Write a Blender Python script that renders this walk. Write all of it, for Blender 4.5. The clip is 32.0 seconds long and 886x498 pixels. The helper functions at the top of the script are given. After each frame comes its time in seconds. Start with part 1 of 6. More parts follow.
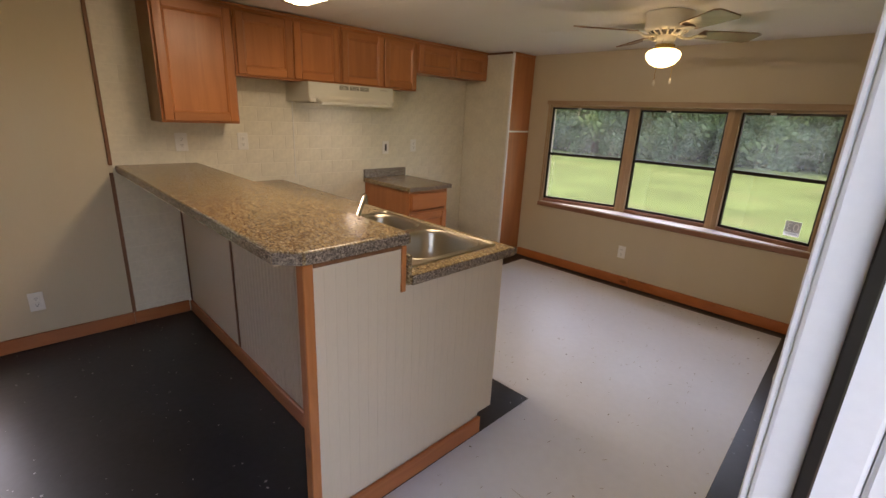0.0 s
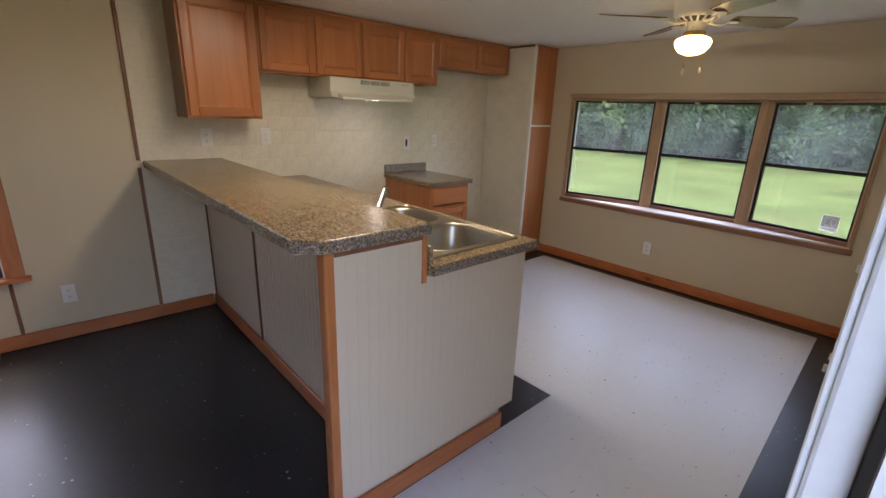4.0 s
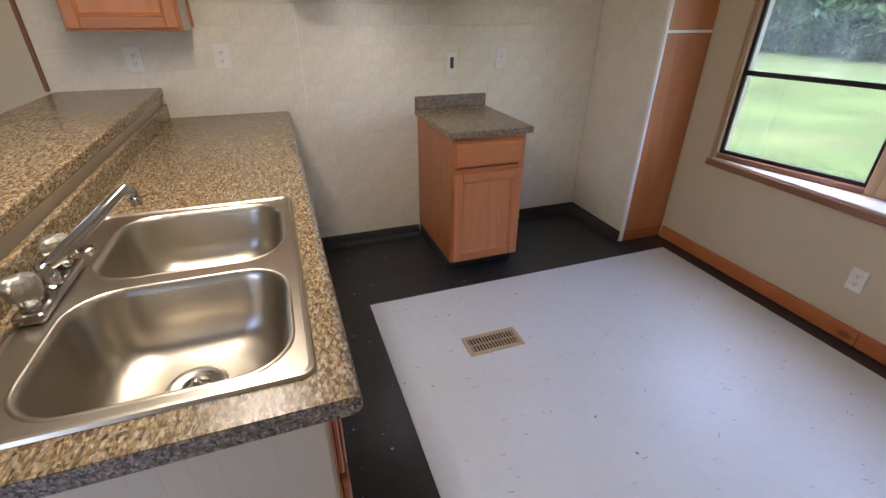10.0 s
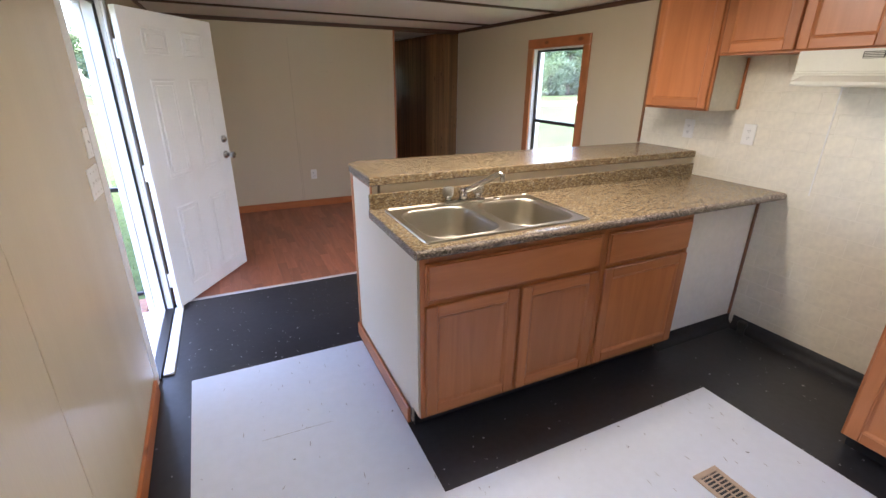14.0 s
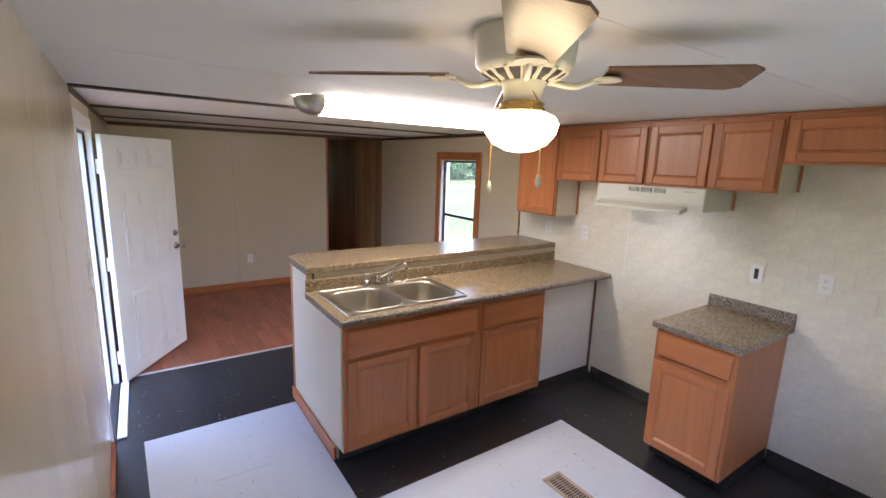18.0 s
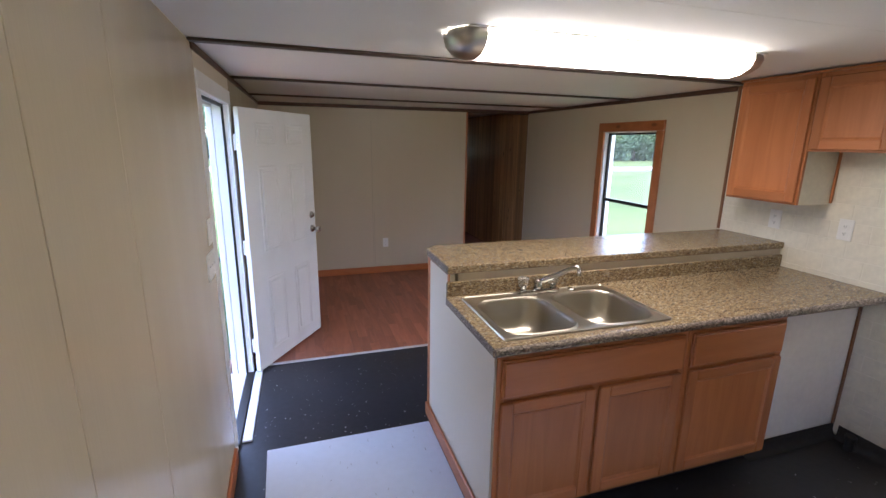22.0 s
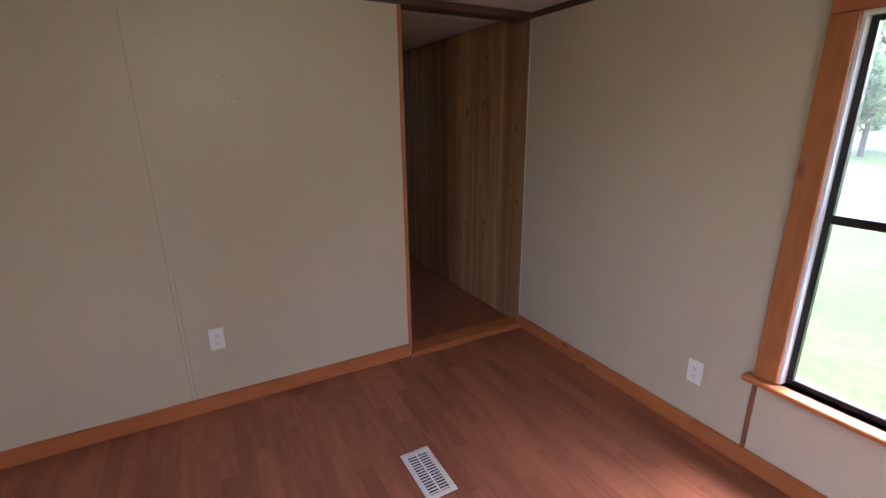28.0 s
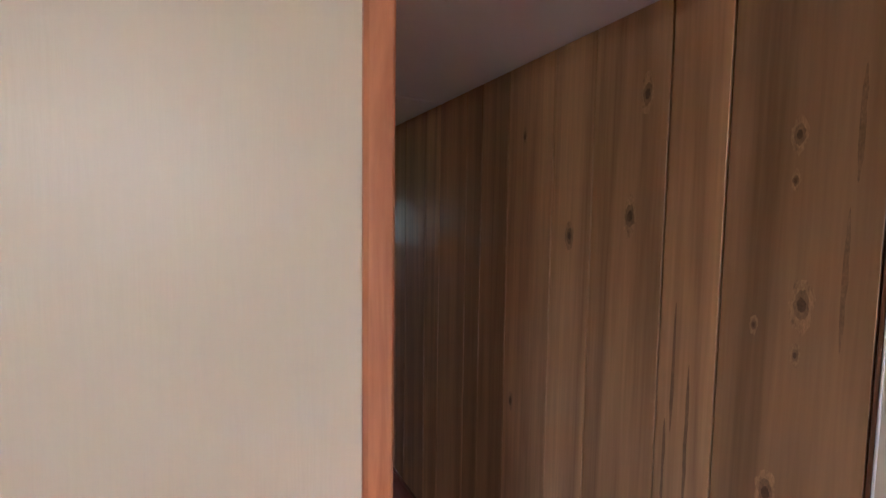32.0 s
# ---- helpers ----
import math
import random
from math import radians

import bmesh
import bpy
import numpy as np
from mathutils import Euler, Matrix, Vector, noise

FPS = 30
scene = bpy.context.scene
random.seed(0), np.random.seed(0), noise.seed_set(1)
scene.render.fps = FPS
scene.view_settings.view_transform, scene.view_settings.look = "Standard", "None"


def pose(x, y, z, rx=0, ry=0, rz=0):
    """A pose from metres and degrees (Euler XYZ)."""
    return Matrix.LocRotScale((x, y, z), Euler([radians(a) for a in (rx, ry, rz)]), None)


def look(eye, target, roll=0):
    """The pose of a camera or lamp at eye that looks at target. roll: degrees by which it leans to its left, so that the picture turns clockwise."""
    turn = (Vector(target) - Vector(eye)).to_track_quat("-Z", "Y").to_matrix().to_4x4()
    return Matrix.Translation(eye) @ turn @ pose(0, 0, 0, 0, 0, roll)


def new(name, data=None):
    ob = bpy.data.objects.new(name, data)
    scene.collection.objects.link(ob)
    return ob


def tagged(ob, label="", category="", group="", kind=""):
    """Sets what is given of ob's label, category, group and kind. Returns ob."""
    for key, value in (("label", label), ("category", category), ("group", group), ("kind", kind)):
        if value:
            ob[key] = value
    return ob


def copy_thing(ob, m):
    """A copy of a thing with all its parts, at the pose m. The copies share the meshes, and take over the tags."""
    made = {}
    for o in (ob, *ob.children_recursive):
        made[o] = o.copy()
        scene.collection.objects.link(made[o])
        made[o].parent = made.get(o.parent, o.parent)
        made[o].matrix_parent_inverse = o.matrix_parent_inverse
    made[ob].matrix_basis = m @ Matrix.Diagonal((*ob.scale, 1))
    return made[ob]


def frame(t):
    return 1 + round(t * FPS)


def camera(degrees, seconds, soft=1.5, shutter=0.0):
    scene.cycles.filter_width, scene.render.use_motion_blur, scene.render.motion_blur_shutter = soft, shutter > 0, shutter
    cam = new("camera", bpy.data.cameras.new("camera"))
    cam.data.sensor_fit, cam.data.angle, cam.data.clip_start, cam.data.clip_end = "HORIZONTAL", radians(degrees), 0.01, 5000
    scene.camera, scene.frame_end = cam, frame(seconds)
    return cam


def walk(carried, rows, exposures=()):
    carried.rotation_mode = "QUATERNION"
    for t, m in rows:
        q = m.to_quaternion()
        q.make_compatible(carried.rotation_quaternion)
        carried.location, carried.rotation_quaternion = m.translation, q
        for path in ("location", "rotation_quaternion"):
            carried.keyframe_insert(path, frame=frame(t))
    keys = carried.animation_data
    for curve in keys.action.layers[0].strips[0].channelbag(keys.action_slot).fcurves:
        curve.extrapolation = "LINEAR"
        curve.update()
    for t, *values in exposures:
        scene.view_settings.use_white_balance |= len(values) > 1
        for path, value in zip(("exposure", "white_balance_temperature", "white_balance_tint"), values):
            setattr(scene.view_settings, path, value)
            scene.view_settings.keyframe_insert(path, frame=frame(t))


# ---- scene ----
cam = camera(89.75, 32.0)
PATH = [
    (0, (0.061, 0.228, 1.457), (-1.290, 1.583, 0.879), 2.7),
    (0.5, (0.059, 0.226, 1.457), (-1.310, 1.587, 0.930), 1.8),
    (1, (0.056, 0.232, 1.451), (-1.313, 1.606, 0.963), 1.6),
    (1.5, (0.053, 0.231, 1.447), (-1.298, 1.628, 0.971), 1.7),
    (2, (0.049, 0.233, 1.442), (-1.301, 1.627, 0.958), 1.9),
    (2.5, (0.042, 0.239, 1.426), (-1.331, 1.599, 0.912), 1.6),
    (3, (0.048, 0.238, 1.422), (-1.339, 1.572, 0.878), 1.8),
    (3.5, (0.047, 0.235, 1.425), (-1.350, 1.550, 0.858), 2.0),
    (5.5, (0.035, 0.307, 1.411), (-1.414, 1.529, 0.774), 1.8),
    (6, (-0.014, 0.385, 1.397), (-1.441, 1.623, 0.739), 2.2),
    (6.5, (-0.160, 0.469, 1.394), (-1.453, 1.837, 0.717), 2.7),
    (7, (-0.346, 0.526, 1.406), (-1.242, 2.167, 0.695), 3.3),
    (7.5, (-0.402, 0.626, 1.400), (-1.170, 2.309, 0.641), 3.6),
    (8, (-0.451, 0.816, 1.407), (-1.229, 2.465, 0.585), 2.5),
    (8.5, (-0.476, 1.036, 1.421), (-1.364, 2.610, 0.564), 1.4),
    (9, (-0.508, 1.243, 1.416), (-1.595, 2.666, 0.525), 1.2),
    (9.5, (-0.554, 1.499, 1.410), (-1.892, 2.664, 0.486), -0.1),
    (10, (-0.543, 1.756, 1.431), (-2.200, 2.350, 0.482), 0.3),
    (10.5, (-0.612, 1.959, 1.409), (-2.365, 2.158, 0.468), 0.9),
    (11, (-0.636, 2.159, 1.441), (-2.398, 1.940, 0.521), 2.5),
    (11.5, (-0.613, 2.393, 1.453), (-2.181, 1.514, 0.576), 2.1),
    (12, (-0.540, 2.558, 1.454), (-1.919, 1.332, 0.682), 1.3),
    (12.5, (-0.480, 2.740, 1.480), (-1.652, 1.306, 0.723), 0.3),
    (13, (-0.506, 2.942, 1.481), (-1.475, 1.356, 0.742), -0.5),
    (13.5, (-0.518, 3.123, 1.482), (-1.336, 1.454, 0.743), 0.6),
    (14, (-0.488, 3.202, 1.500), (-1.293, 1.517, 0.786), 0.6),
    (14.5, (-0.419, 3.263, 1.523), (-1.307, 1.596, 0.867), 0.3),
    (16.5, (-0.321, 3.774, 1.634), (-1.236, 2.062, 1.149), 0.5),
    (17, (-0.261, 3.842, 1.685), (-1.121, 2.093, 1.234), 0.2),
    (17.5, (-0.255, 3.877, 1.710), (-1.211, 2.168, 1.303), 0.8),
    (18, (-0.245, 3.915, 1.741), (-1.349, 2.291, 1.361), 1.9),
    (18.5, (-0.211, 3.963, 1.754), (-1.381, 2.384, 1.382), 2.3),
    (19, (-0.203, 3.981, 1.756), (-1.432, 2.444, 1.400), 2.7),
    (19.5, (-0.209, 3.969, 1.753), (-1.441, 2.429, 1.424), 2.6),
    (20, (-0.220, 3.906, 1.744), (-1.399, 2.327, 1.406), 2.3),
    (20.5, (-0.232, 3.808, 1.718), (-1.346, 2.192, 1.334), 1.7),
    (21, (-0.307, 3.651, 1.692), (-1.228, 1.931, 1.255), 0.6),
    (21.5, (-0.392, 3.448, 1.690), (-1.060, 1.618, 1.236), 1.2),
    (22, (-0.399, 3.188, 1.657), (-0.988, 1.334, 1.191), 0.8),
    (22.5, (-0.395, 2.895, 1.629), (-0.981, 1.039, 1.169), 0.6),
    (23, (-0.494, 2.580, 1.613), (-1.077, 0.715, 1.186), 0.6),
    (23.5, (-0.540, 2.313, 1.584), (-1.109, 0.438, 1.183), 0.8),
    (24, (-0.509, 2.010, 1.585), (-1.091, 0.138, 1.189), 0.2),
    (24.5, (-0.543, 1.732, 1.559), (-1.163, -0.122, 1.138), 0.3),
    (25, (-0.614, 1.446, 1.556), (-1.224, -0.404, 1.104), 0.3),
    (25.5, (-0.605, 1.108, 1.536), (-1.259, -0.719, 1.050), 0.5),
    (27.5, (-1.243, 0.195, 1.477), (-2.121, -1.523, 0.950), -1.7),
    (28, (-1.426, 0.008, 1.473), (-2.339, -1.678, 0.905), -0.6),
    (28.5, (-1.639, -0.166, 1.488), (-2.431, -1.899, 0.880), -1.6),
    (29, (-1.659, -0.475, 1.530), (-2.439, -2.220, 0.942), -1.7),
    (29.5, (-1.687, -0.789, 1.579), (-2.506, -2.548, 1.096), -1.2),
    (30, (-1.808, -1.047, 1.604), (-2.567, -2.869, 1.283), -1.2),
    (30.5, (-1.898, -1.358, 1.597), (-2.643, -3.200, 1.366), -1.2),
    (31, (-2.027, -1.643, 1.584), (-2.828, -3.468, 1.413), -0.9),
    (31.5, (-2.156, -1.844, 1.553), (-2.982, -3.659, 1.399), -0.1),
    (32, (-2.352, -2.050, 1.551), (-3.275, -3.818, 1.411), 0.8),
]
SKY, SUN = 0.15, 0.35
TUBE, GLOBE, HOODL = 1.5, 0.64, 2.6
EXPOSURES = [(0, 3.32, 8350, 27), (1, 3.25, 7410, 25), (2, 3.3, 7010, 25), (3.5, 3.35, 7010, 25), (5.5, 3.55, 6910, 22), (6, 3.7, 6810, 24), (7, 3.87, 6460, 23), (8, 3.8, 6160, 24), (9, 3.8, 5960, 26), (10, 3.7, 6260, 25), (11, 4.05, 6410, 26), (12, 4.3, 6110, 25), (13, 4.3, 6210, 24), (17, 4.17, 5950, 27), (21, 4.22, 5950, 27), (22, 3.87, 5850, 25), (23, 3.75, 5850, 24), (23.6, 3.3, 5600, 24), (24, 3.35, 5450, 25), (25, 3.6, 5720, 30), (28, 4.35, 5900, 27), (29, 5.27, 5270, 24), (30, 5.45, 5300, 19), (31, 5.65, 5300, 24), (32, 5.72, 5350, 29)]
walk(cam, [(t, look(eye, target, roll)) for t, eye, target, roll in PATH], EXPOSURES)

# ---- light ----
world = bpy.data.worlds.new("sky")
scene.world = world
world.use_nodes = True
wn = world.node_tree
sky = wn.nodes.new("ShaderNodeTexSky")
sky.sky_type, sky.sun_disc = "NISHITA", False
sky.sun_elevation, sky.sun_rotation = radians(67), radians(-83)
sky.air_density, sky.dust_density, sky.ozone_density = 1.0, 2.5, 1.0
wn.nodes["Background"].inputs["Strength"].default_value = SKY
wn.links.new(sky.outputs["Color"], wn.nodes["Background"].inputs["Color"])
sun_data = bpy.data.lights.new("sun", "SUN")
sun_data.energy, sun_data.angle, sun_data.color = SUN, radians(24), (1.0, 0.96, 0.9)
sun = new("sun", sun_data)
sun.matrix_world = look((-8, 1, 19), (0, 0, 0))

# ---- materials ----


def mat(name, colour, rough=0.5, metal=0.0, vary=0.12, scale=6.0, fine=60.0, bump=0.05, stretch=(1, 1, 1), spec=0.5, coat=0.0,
        dirt=None, dirt_scale=1.2, dirt_amount=0.0, dirt_edge=(0.55, 0.75), island=0.0, rough_vary=0.1):
    """A surface with colour that varies at two scales, fine relief and stains with a shape of their own."""
    m = bpy.data.materials.new(name)
    m.use_nodes = True
    t = m.node_tree
    n, link = t.nodes, t.links.new
    b = n["Principled BSDF"]
    pos = n.new("ShaderNodeTexCoord")
    mp = n.new("ShaderNodeMapping")
    mp.inputs["Scale"].default_value = stretch
    link(pos.outputs["Object"], mp.inputs["Vector"])
    big, small = n.new("ShaderNodeTexNoise"), n.new("ShaderNodeTexNoise")
    big.inputs["Scale"].default_value, big.inputs["Detail"].default_value = scale, 4
    small.inputs["Scale"].default_value, small.inputs["Detail"].default_value = fine, 3
    for q in (big, small):
        link(mp.outputs["Vector"], q.inputs["Vector"])
    add = n.new("ShaderNodeMath")
    add.operation = "ADD"
    link(big.outputs["Fac"], add.inputs[0])
    link(small.outputs["Fac"], add.inputs[1])
    ramp = n.new("ShaderNodeMapRange")
    ramp.inputs["From Min"].default_value, ramp.inputs["From Max"].default_value = 0.6, 1.4
    ramp.inputs["To Min"].default_value, ramp.inputs["To Max"].default_value = 1 - vary, 1 + vary
    link(add.outputs[0], ramp.inputs["Value"])
    mul = n.new("ShaderNodeVectorMath")
    mul.operation = "SCALE"
    mul.inputs[0].default_value = colour
    link(ramp.outputs["Result"], mul.inputs["Scale"])
    out = mul.outputs["Vector"]
    if island:
        info = n.new("ShaderNodeObjectInfo")
        r2 = n.new("ShaderNodeMapRange")
        r2.inputs["To Min"].default_value, r2.inputs["To Max"].default_value = 1 - island, 1 + island
        link(info.outputs["Random"], r2.inputs["Value"])
        mul2 = n.new("ShaderNodeVectorMath")
        mul2.operation = "SCALE"
        link(out, mul2.inputs[0])
        link(r2.outputs["Result"], mul2.inputs["Scale"])
        out = mul2.outputs["Vector"]
    if dirt:
        d = n.new("ShaderNodeTexNoise")
        d.inputs["Scale"].default_value, d.inputs["Detail"].default_value, d.inputs["Roughness"].default_value = dirt_scale, 4, 0.5
        link(pos.outputs["Object"], d.inputs["Vector"])
        dr = n.new("ShaderNodeMapRange")
        dr.inputs["From Min"].default_value, dr.inputs["From Max"].default_value = dirt_edge
        dr.inputs["To Max"].default_value = dirt_amount
        link(d.outputs["Fac"], dr.inputs["Value"])
        mix = n.new("ShaderNodeMix")
        mix.data_type = "RGBA"
        link(dr.outputs["Result"], mix.inputs["Factor"])
        link(out, mix.inputs["A"])
        mix.inputs["B"].default_value = (*dirt, 1)
        out = mix.outputs["Result"]
    link(out, b.inputs["Base Color"])
    rr = n.new("ShaderNodeMapRange")
    rr.inputs["To Min"].default_value, rr.inputs["To Max"].default_value = max(0.02, rough - rough_vary), min(1, rough + rough_vary)
    link(big.outputs["Fac"], rr.inputs["Value"])
    link(rr.outputs["Result"], b.inputs["Roughness"])
    b.inputs["Metallic"].default_value = metal
    b.inputs["Specular IOR Level"].default_value = spec
    b.inputs["Coat Weight"].default_value = coat
    bp = n.new("ShaderNodeBump")
    bp.inputs["Strength"].default_value, bp.inputs["Distance"].default_value = bump, 0.01
    link(small.outputs["Fac"], bp.inputs["Height"])
    link(bp.outputs["Normal"], b.inputs["Normal"])
    return m


def wood(name, light, dark, axis="z", rough=0.4, grain=1.0, knots=0.0, island=0.12, coat=0.0, ring=9.0, pores=0.5, long=0.09, wander=0.6):
    """Timber with the grain along one axis: long bands, fine pores and, if asked, knots."""
    m = bpy.data.materials.new(name)
    m.use_nodes = True
    t = m.node_tree
    n, link = t.nodes, t.links.new
    b = n["Principled BSDF"]
    pos, info = n.new("ShaderNodeTexCoord"), n.new("ShaderNodeObjectInfo")
    off = n.new("ShaderNodeVectorMath")
    off.operation = "MULTIPLY_ADD"
    off.inputs[1].default_value = (1, 1, 1)
    comb = n.new("ShaderNodeCombineXYZ")
    sc = n.new("ShaderNodeMath")
    sc.operation = "MULTIPLY"
    sc.inputs[1].default_value = 37.0
    link(info.outputs["Random"], sc.inputs[0])
    for k in "XYZ":
        link(sc.outputs[0], comb.inputs[k])
    link(pos.outputs["Object"], off.inputs[0])
    link(comb.outputs[0], off.inputs[2])
    mp = n.new("ShaderNodeMapping")
    mp.inputs["Scale"].default_value = tuple(long if a == axis else 1.0 for a in "xyz")
    link(off.outputs["Vector"], mp.inputs["Vector"])
    band = n.new("ShaderNodeTexNoise")
    band.inputs["Scale"].default_value, band.inputs["Detail"].default_value, band.inputs["Distortion"].default_value = ring * grain, 6, wander
    pore = n.new("ShaderNodeTexNoise")
    pore.inputs["Scale"].default_value, pore.inputs["Detail"].default_value = 120 * grain, 2
    link(mp.outputs["Vector"], band.inputs["Vector"])
    link(mp.outputs["Vector"], pore.inputs["Vector"])
    wave = n.new("ShaderNodeMath")
    wave.operation = "MULTIPLY"
    wave.inputs[1].default_value = 5.0
    link(band.outputs["Fac"], wave.inputs[0])
    fr = n.new("ShaderNodeMath")
    fr.operation = "PINGPONG"
    fr.inputs[1].default_value = 0.5
    link(wave.outputs[0], fr.inputs[0])
    add = n.new("ShaderNodeMath")
    add.operation = "MULTIPLY_ADD"
    add.inputs[1].default_value = pores
    link(pore.outputs["Fac"], add.inputs[0])
    link(fr.outputs[0], add.inputs[2])
    rg = n.new("ShaderNodeMapRange")
    rg.inputs["From Min"].default_value, rg.inputs["From Max"].default_value = 0.1, 0.95
    link(add.outputs[0], rg.inputs["Value"])
    mix = n.new("ShaderNodeMix")
    mix.data_type = "RGBA"
    mix.inputs["A"].default_value, mix.inputs["B"].default_value = (*light, 1), (*dark, 1)
    link(rg.outputs["Result"], mix.inputs["Factor"])
    out = mix.outputs["Result"]
    if knots:
        kmap = n.new("ShaderNodeMapping")
        kmap.inputs["Scale"].default_value = tuple(3.4 if a == axis else 7.0 for a in "xyz")
        link(off.outputs["Vector"], kmap.inputs["Vector"])
        vor = n.new("ShaderNodeTexVoronoi")
        vor.inputs["Scale"].default_value = 1.0
        link(kmap.outputs["Vector"], vor.inputs["Vector"])
        kr = n.new("ShaderNodeMapRange")
        kr.inputs["From Min"].default_value, kr.inputs["From Max"].default_value = 0.07, 0.15
        whirl = n.new("ShaderNodeMath")
        whirl.operation = "MULTIPLY_ADD"
        whirl.inputs[1].default_value = 1.6
        link(vor.outputs["Distance"], whirl.inputs[0])
        link(wave.outputs[0], whirl.inputs[2])
        link(whirl.outputs[0], fr.inputs[0])
        kr.inputs["To Min"].default_value, kr.inputs["To Max"].default_value = knots, 0.0
        link(vor.outputs["Distance"], kr.inputs["Value"])
        km = n.new("ShaderNodeMix")
        km.data_type = "RGBA"
        km.inputs["B"].default_value = tuple(c * 0.42 for c in dark) + (1,)
        link(kr.outputs["Result"], km.inputs["Factor"])
        link(out, km.inputs["A"])
        out = km.outputs["Result"]
    r2 = n.new("ShaderNodeMapRange")
    r2.inputs["To Min"].default_value, r2.inputs["To Max"].default_value = 1 - island, 1 + island
    link(info.outputs["Random"], r2.inputs["Value"])
    mul = n.new("ShaderNodeVectorMath")
    mul.operation = "SCALE"
    link(out, mul.inputs[0])
    link(r2.outputs["Result"], mul.inputs["Scale"])
    link(mul.outputs["Vector"], b.inputs["Base Color"])
    rr = n.new("ShaderNodeMapRange")
    rr.inputs["To Min"].default_value, rr.inputs["To Max"].default_value = rough - 0.08, rough + 0.12
    link(band.outputs["Fac"], rr.inputs["Value"])
    link(rr.outputs["Result"], b.inputs["Roughness"])
    b.inputs["Coat Weight"].default_value, b.inputs["Coat Roughness"].default_value = coat, 0.25
    bp = n.new("ShaderNodeBump")
    bp.inputs["Strength"].default_value, bp.inputs["Distance"].default_value = 0.12, 0.004
    link(pore.outputs["Fac"], bp.inputs["Height"])
    link(bp.outputs["Normal"], b.inputs["Normal"])
    return m


def granite():
    """Printed stone laminate: tan, brown and grey flakes drawn out along x."""
    m = bpy.data.materials.new("stone_laminate")
    m.use_nodes = True
    t = m.node_tree
    n, link = t.nodes, t.links.new
    b = n["Principled BSDF"]
    pos, mp = n.new("ShaderNodeTexCoord"), n.new("ShaderNodeMapping")
    mp.inputs["Scale"].default_value = (0.5, 1, 1)
    mp.inputs["Rotation"].default_value = (0, 0, 0.2)
    link(pos.outputs["Object"], mp.inputs["Vector"])
    warp = n.new("ShaderNodeTexNoise")
    warp.inputs["Scale"].default_value, warp.inputs["Detail"].default_value = 60, 3
    link(mp.outputs["Vector"], warp.inputs["Vector"])
    wv = n.new("ShaderNodeVectorMath")
    wv.operation = "MULTIPLY_ADD"
    wv.inputs[1].default_value = (0.012, 0.012, 0.012)
    link(warp.outputs["Color"], wv.inputs[0])
    link(mp.outputs["Vector"], wv.inputs[2])
    vor = n.new("ShaderNodeTexVoronoi")
    vor.inputs["Scale"].default_value = 235
    link(wv.outputs["Vector"], vor.inputs["Vector"])
    sep = n.new("ShaderNodeSeparateColor")
    link(vor.outputs["Color"], sep.inputs["Color"])
    ramp = n.new("ShaderNodeValToRGB")
    cr = ramp.color_ramp
    cr.interpolation = "LINEAR"
    stops = [(0.0, (0.085, 0.054, 0.033)), (0.12, (0.14, 0.09, 0.047)), (0.4, (0.215, 0.148, 0.082)), (0.65, (0.285, 0.205, 0.105)), (0.85, (0.39, 0.31, 0.19)), (1.0, (0.27, 0.24, 0.2))]
    cr.elements[0].position, cr.elements[0].color = stops[0][0], (*stops[0][1], 1)
    cr.elements[1].position, cr.elements[1].color = stops[-1][0], (*stops[-1][1], 1)
    for p, c in stops[1:-1]:
        cr.elements.new(p).color = (*c, 1)
    link(sep.outputs["Red"], ramp.inputs["Fac"])
    fine = n.new("ShaderNodeTexNoise")
    fine.inputs["Scale"].default_value, fine.inputs["Detail"].default_value = 330, 2
    link(mp.outputs["Vector"], fine.inputs["Vector"])
    fr = n.new("ShaderNodeMapRange")
    fr.inputs["From Min"].default_value, fr.inputs["From Max"].default_value = 0.3, 0.7
    fr.inputs["To Min"].default_value, fr.inputs["To Max"].default_value = 0.65, 1.3
    link(fine.outputs["Fac"], fr.inputs["Value"])
    clump = n.new("ShaderNodeTexNoise")
    clump.inputs["Scale"].default_value, clump.inputs["Detail"].default_value = 125, 3
    link(mp.outputs["Vector"], clump.inputs["Vector"])
    cl = n.new("ShaderNodeMapRange")
    cl.inputs["From Min"].default_value, cl.inputs["From Max"].default_value = 0.36, 0.64
    cl.inputs["To Min"].default_value, cl.inputs["To Max"].default_value = 0.72, 1.28
    link(clump.outputs["Fac"], cl.inputs["Value"])
    patchy = n.new("ShaderNodeVectorMath")
    patchy.operation = "SCALE"
    link(ramp.outputs["Color"], patchy.inputs[0])
    link(cl.outputs["Result"], patchy.inputs["Scale"])
    mul = n.new("ShaderNodeVectorMath")
    mul.operation = "SCALE"
    link(patchy.outputs["Vector"], mul.inputs[0])
    link(fr.outputs["Result"], mul.inputs["Scale"])
    link(mul.outputs["Vector"], b.inputs["Base Color"])
    b.inputs["Roughness"].default_value = 0.24
    bp = n.new("ShaderNodeBump")
    bp.inputs["Strength"].default_value, bp.inputs["Distance"].default_value = 0.02, 0.003
    link(fine.outputs["Fac"], bp.inputs["Height"])
    link(bp.outputs["Normal"], b.inputs["Normal"])
    return m


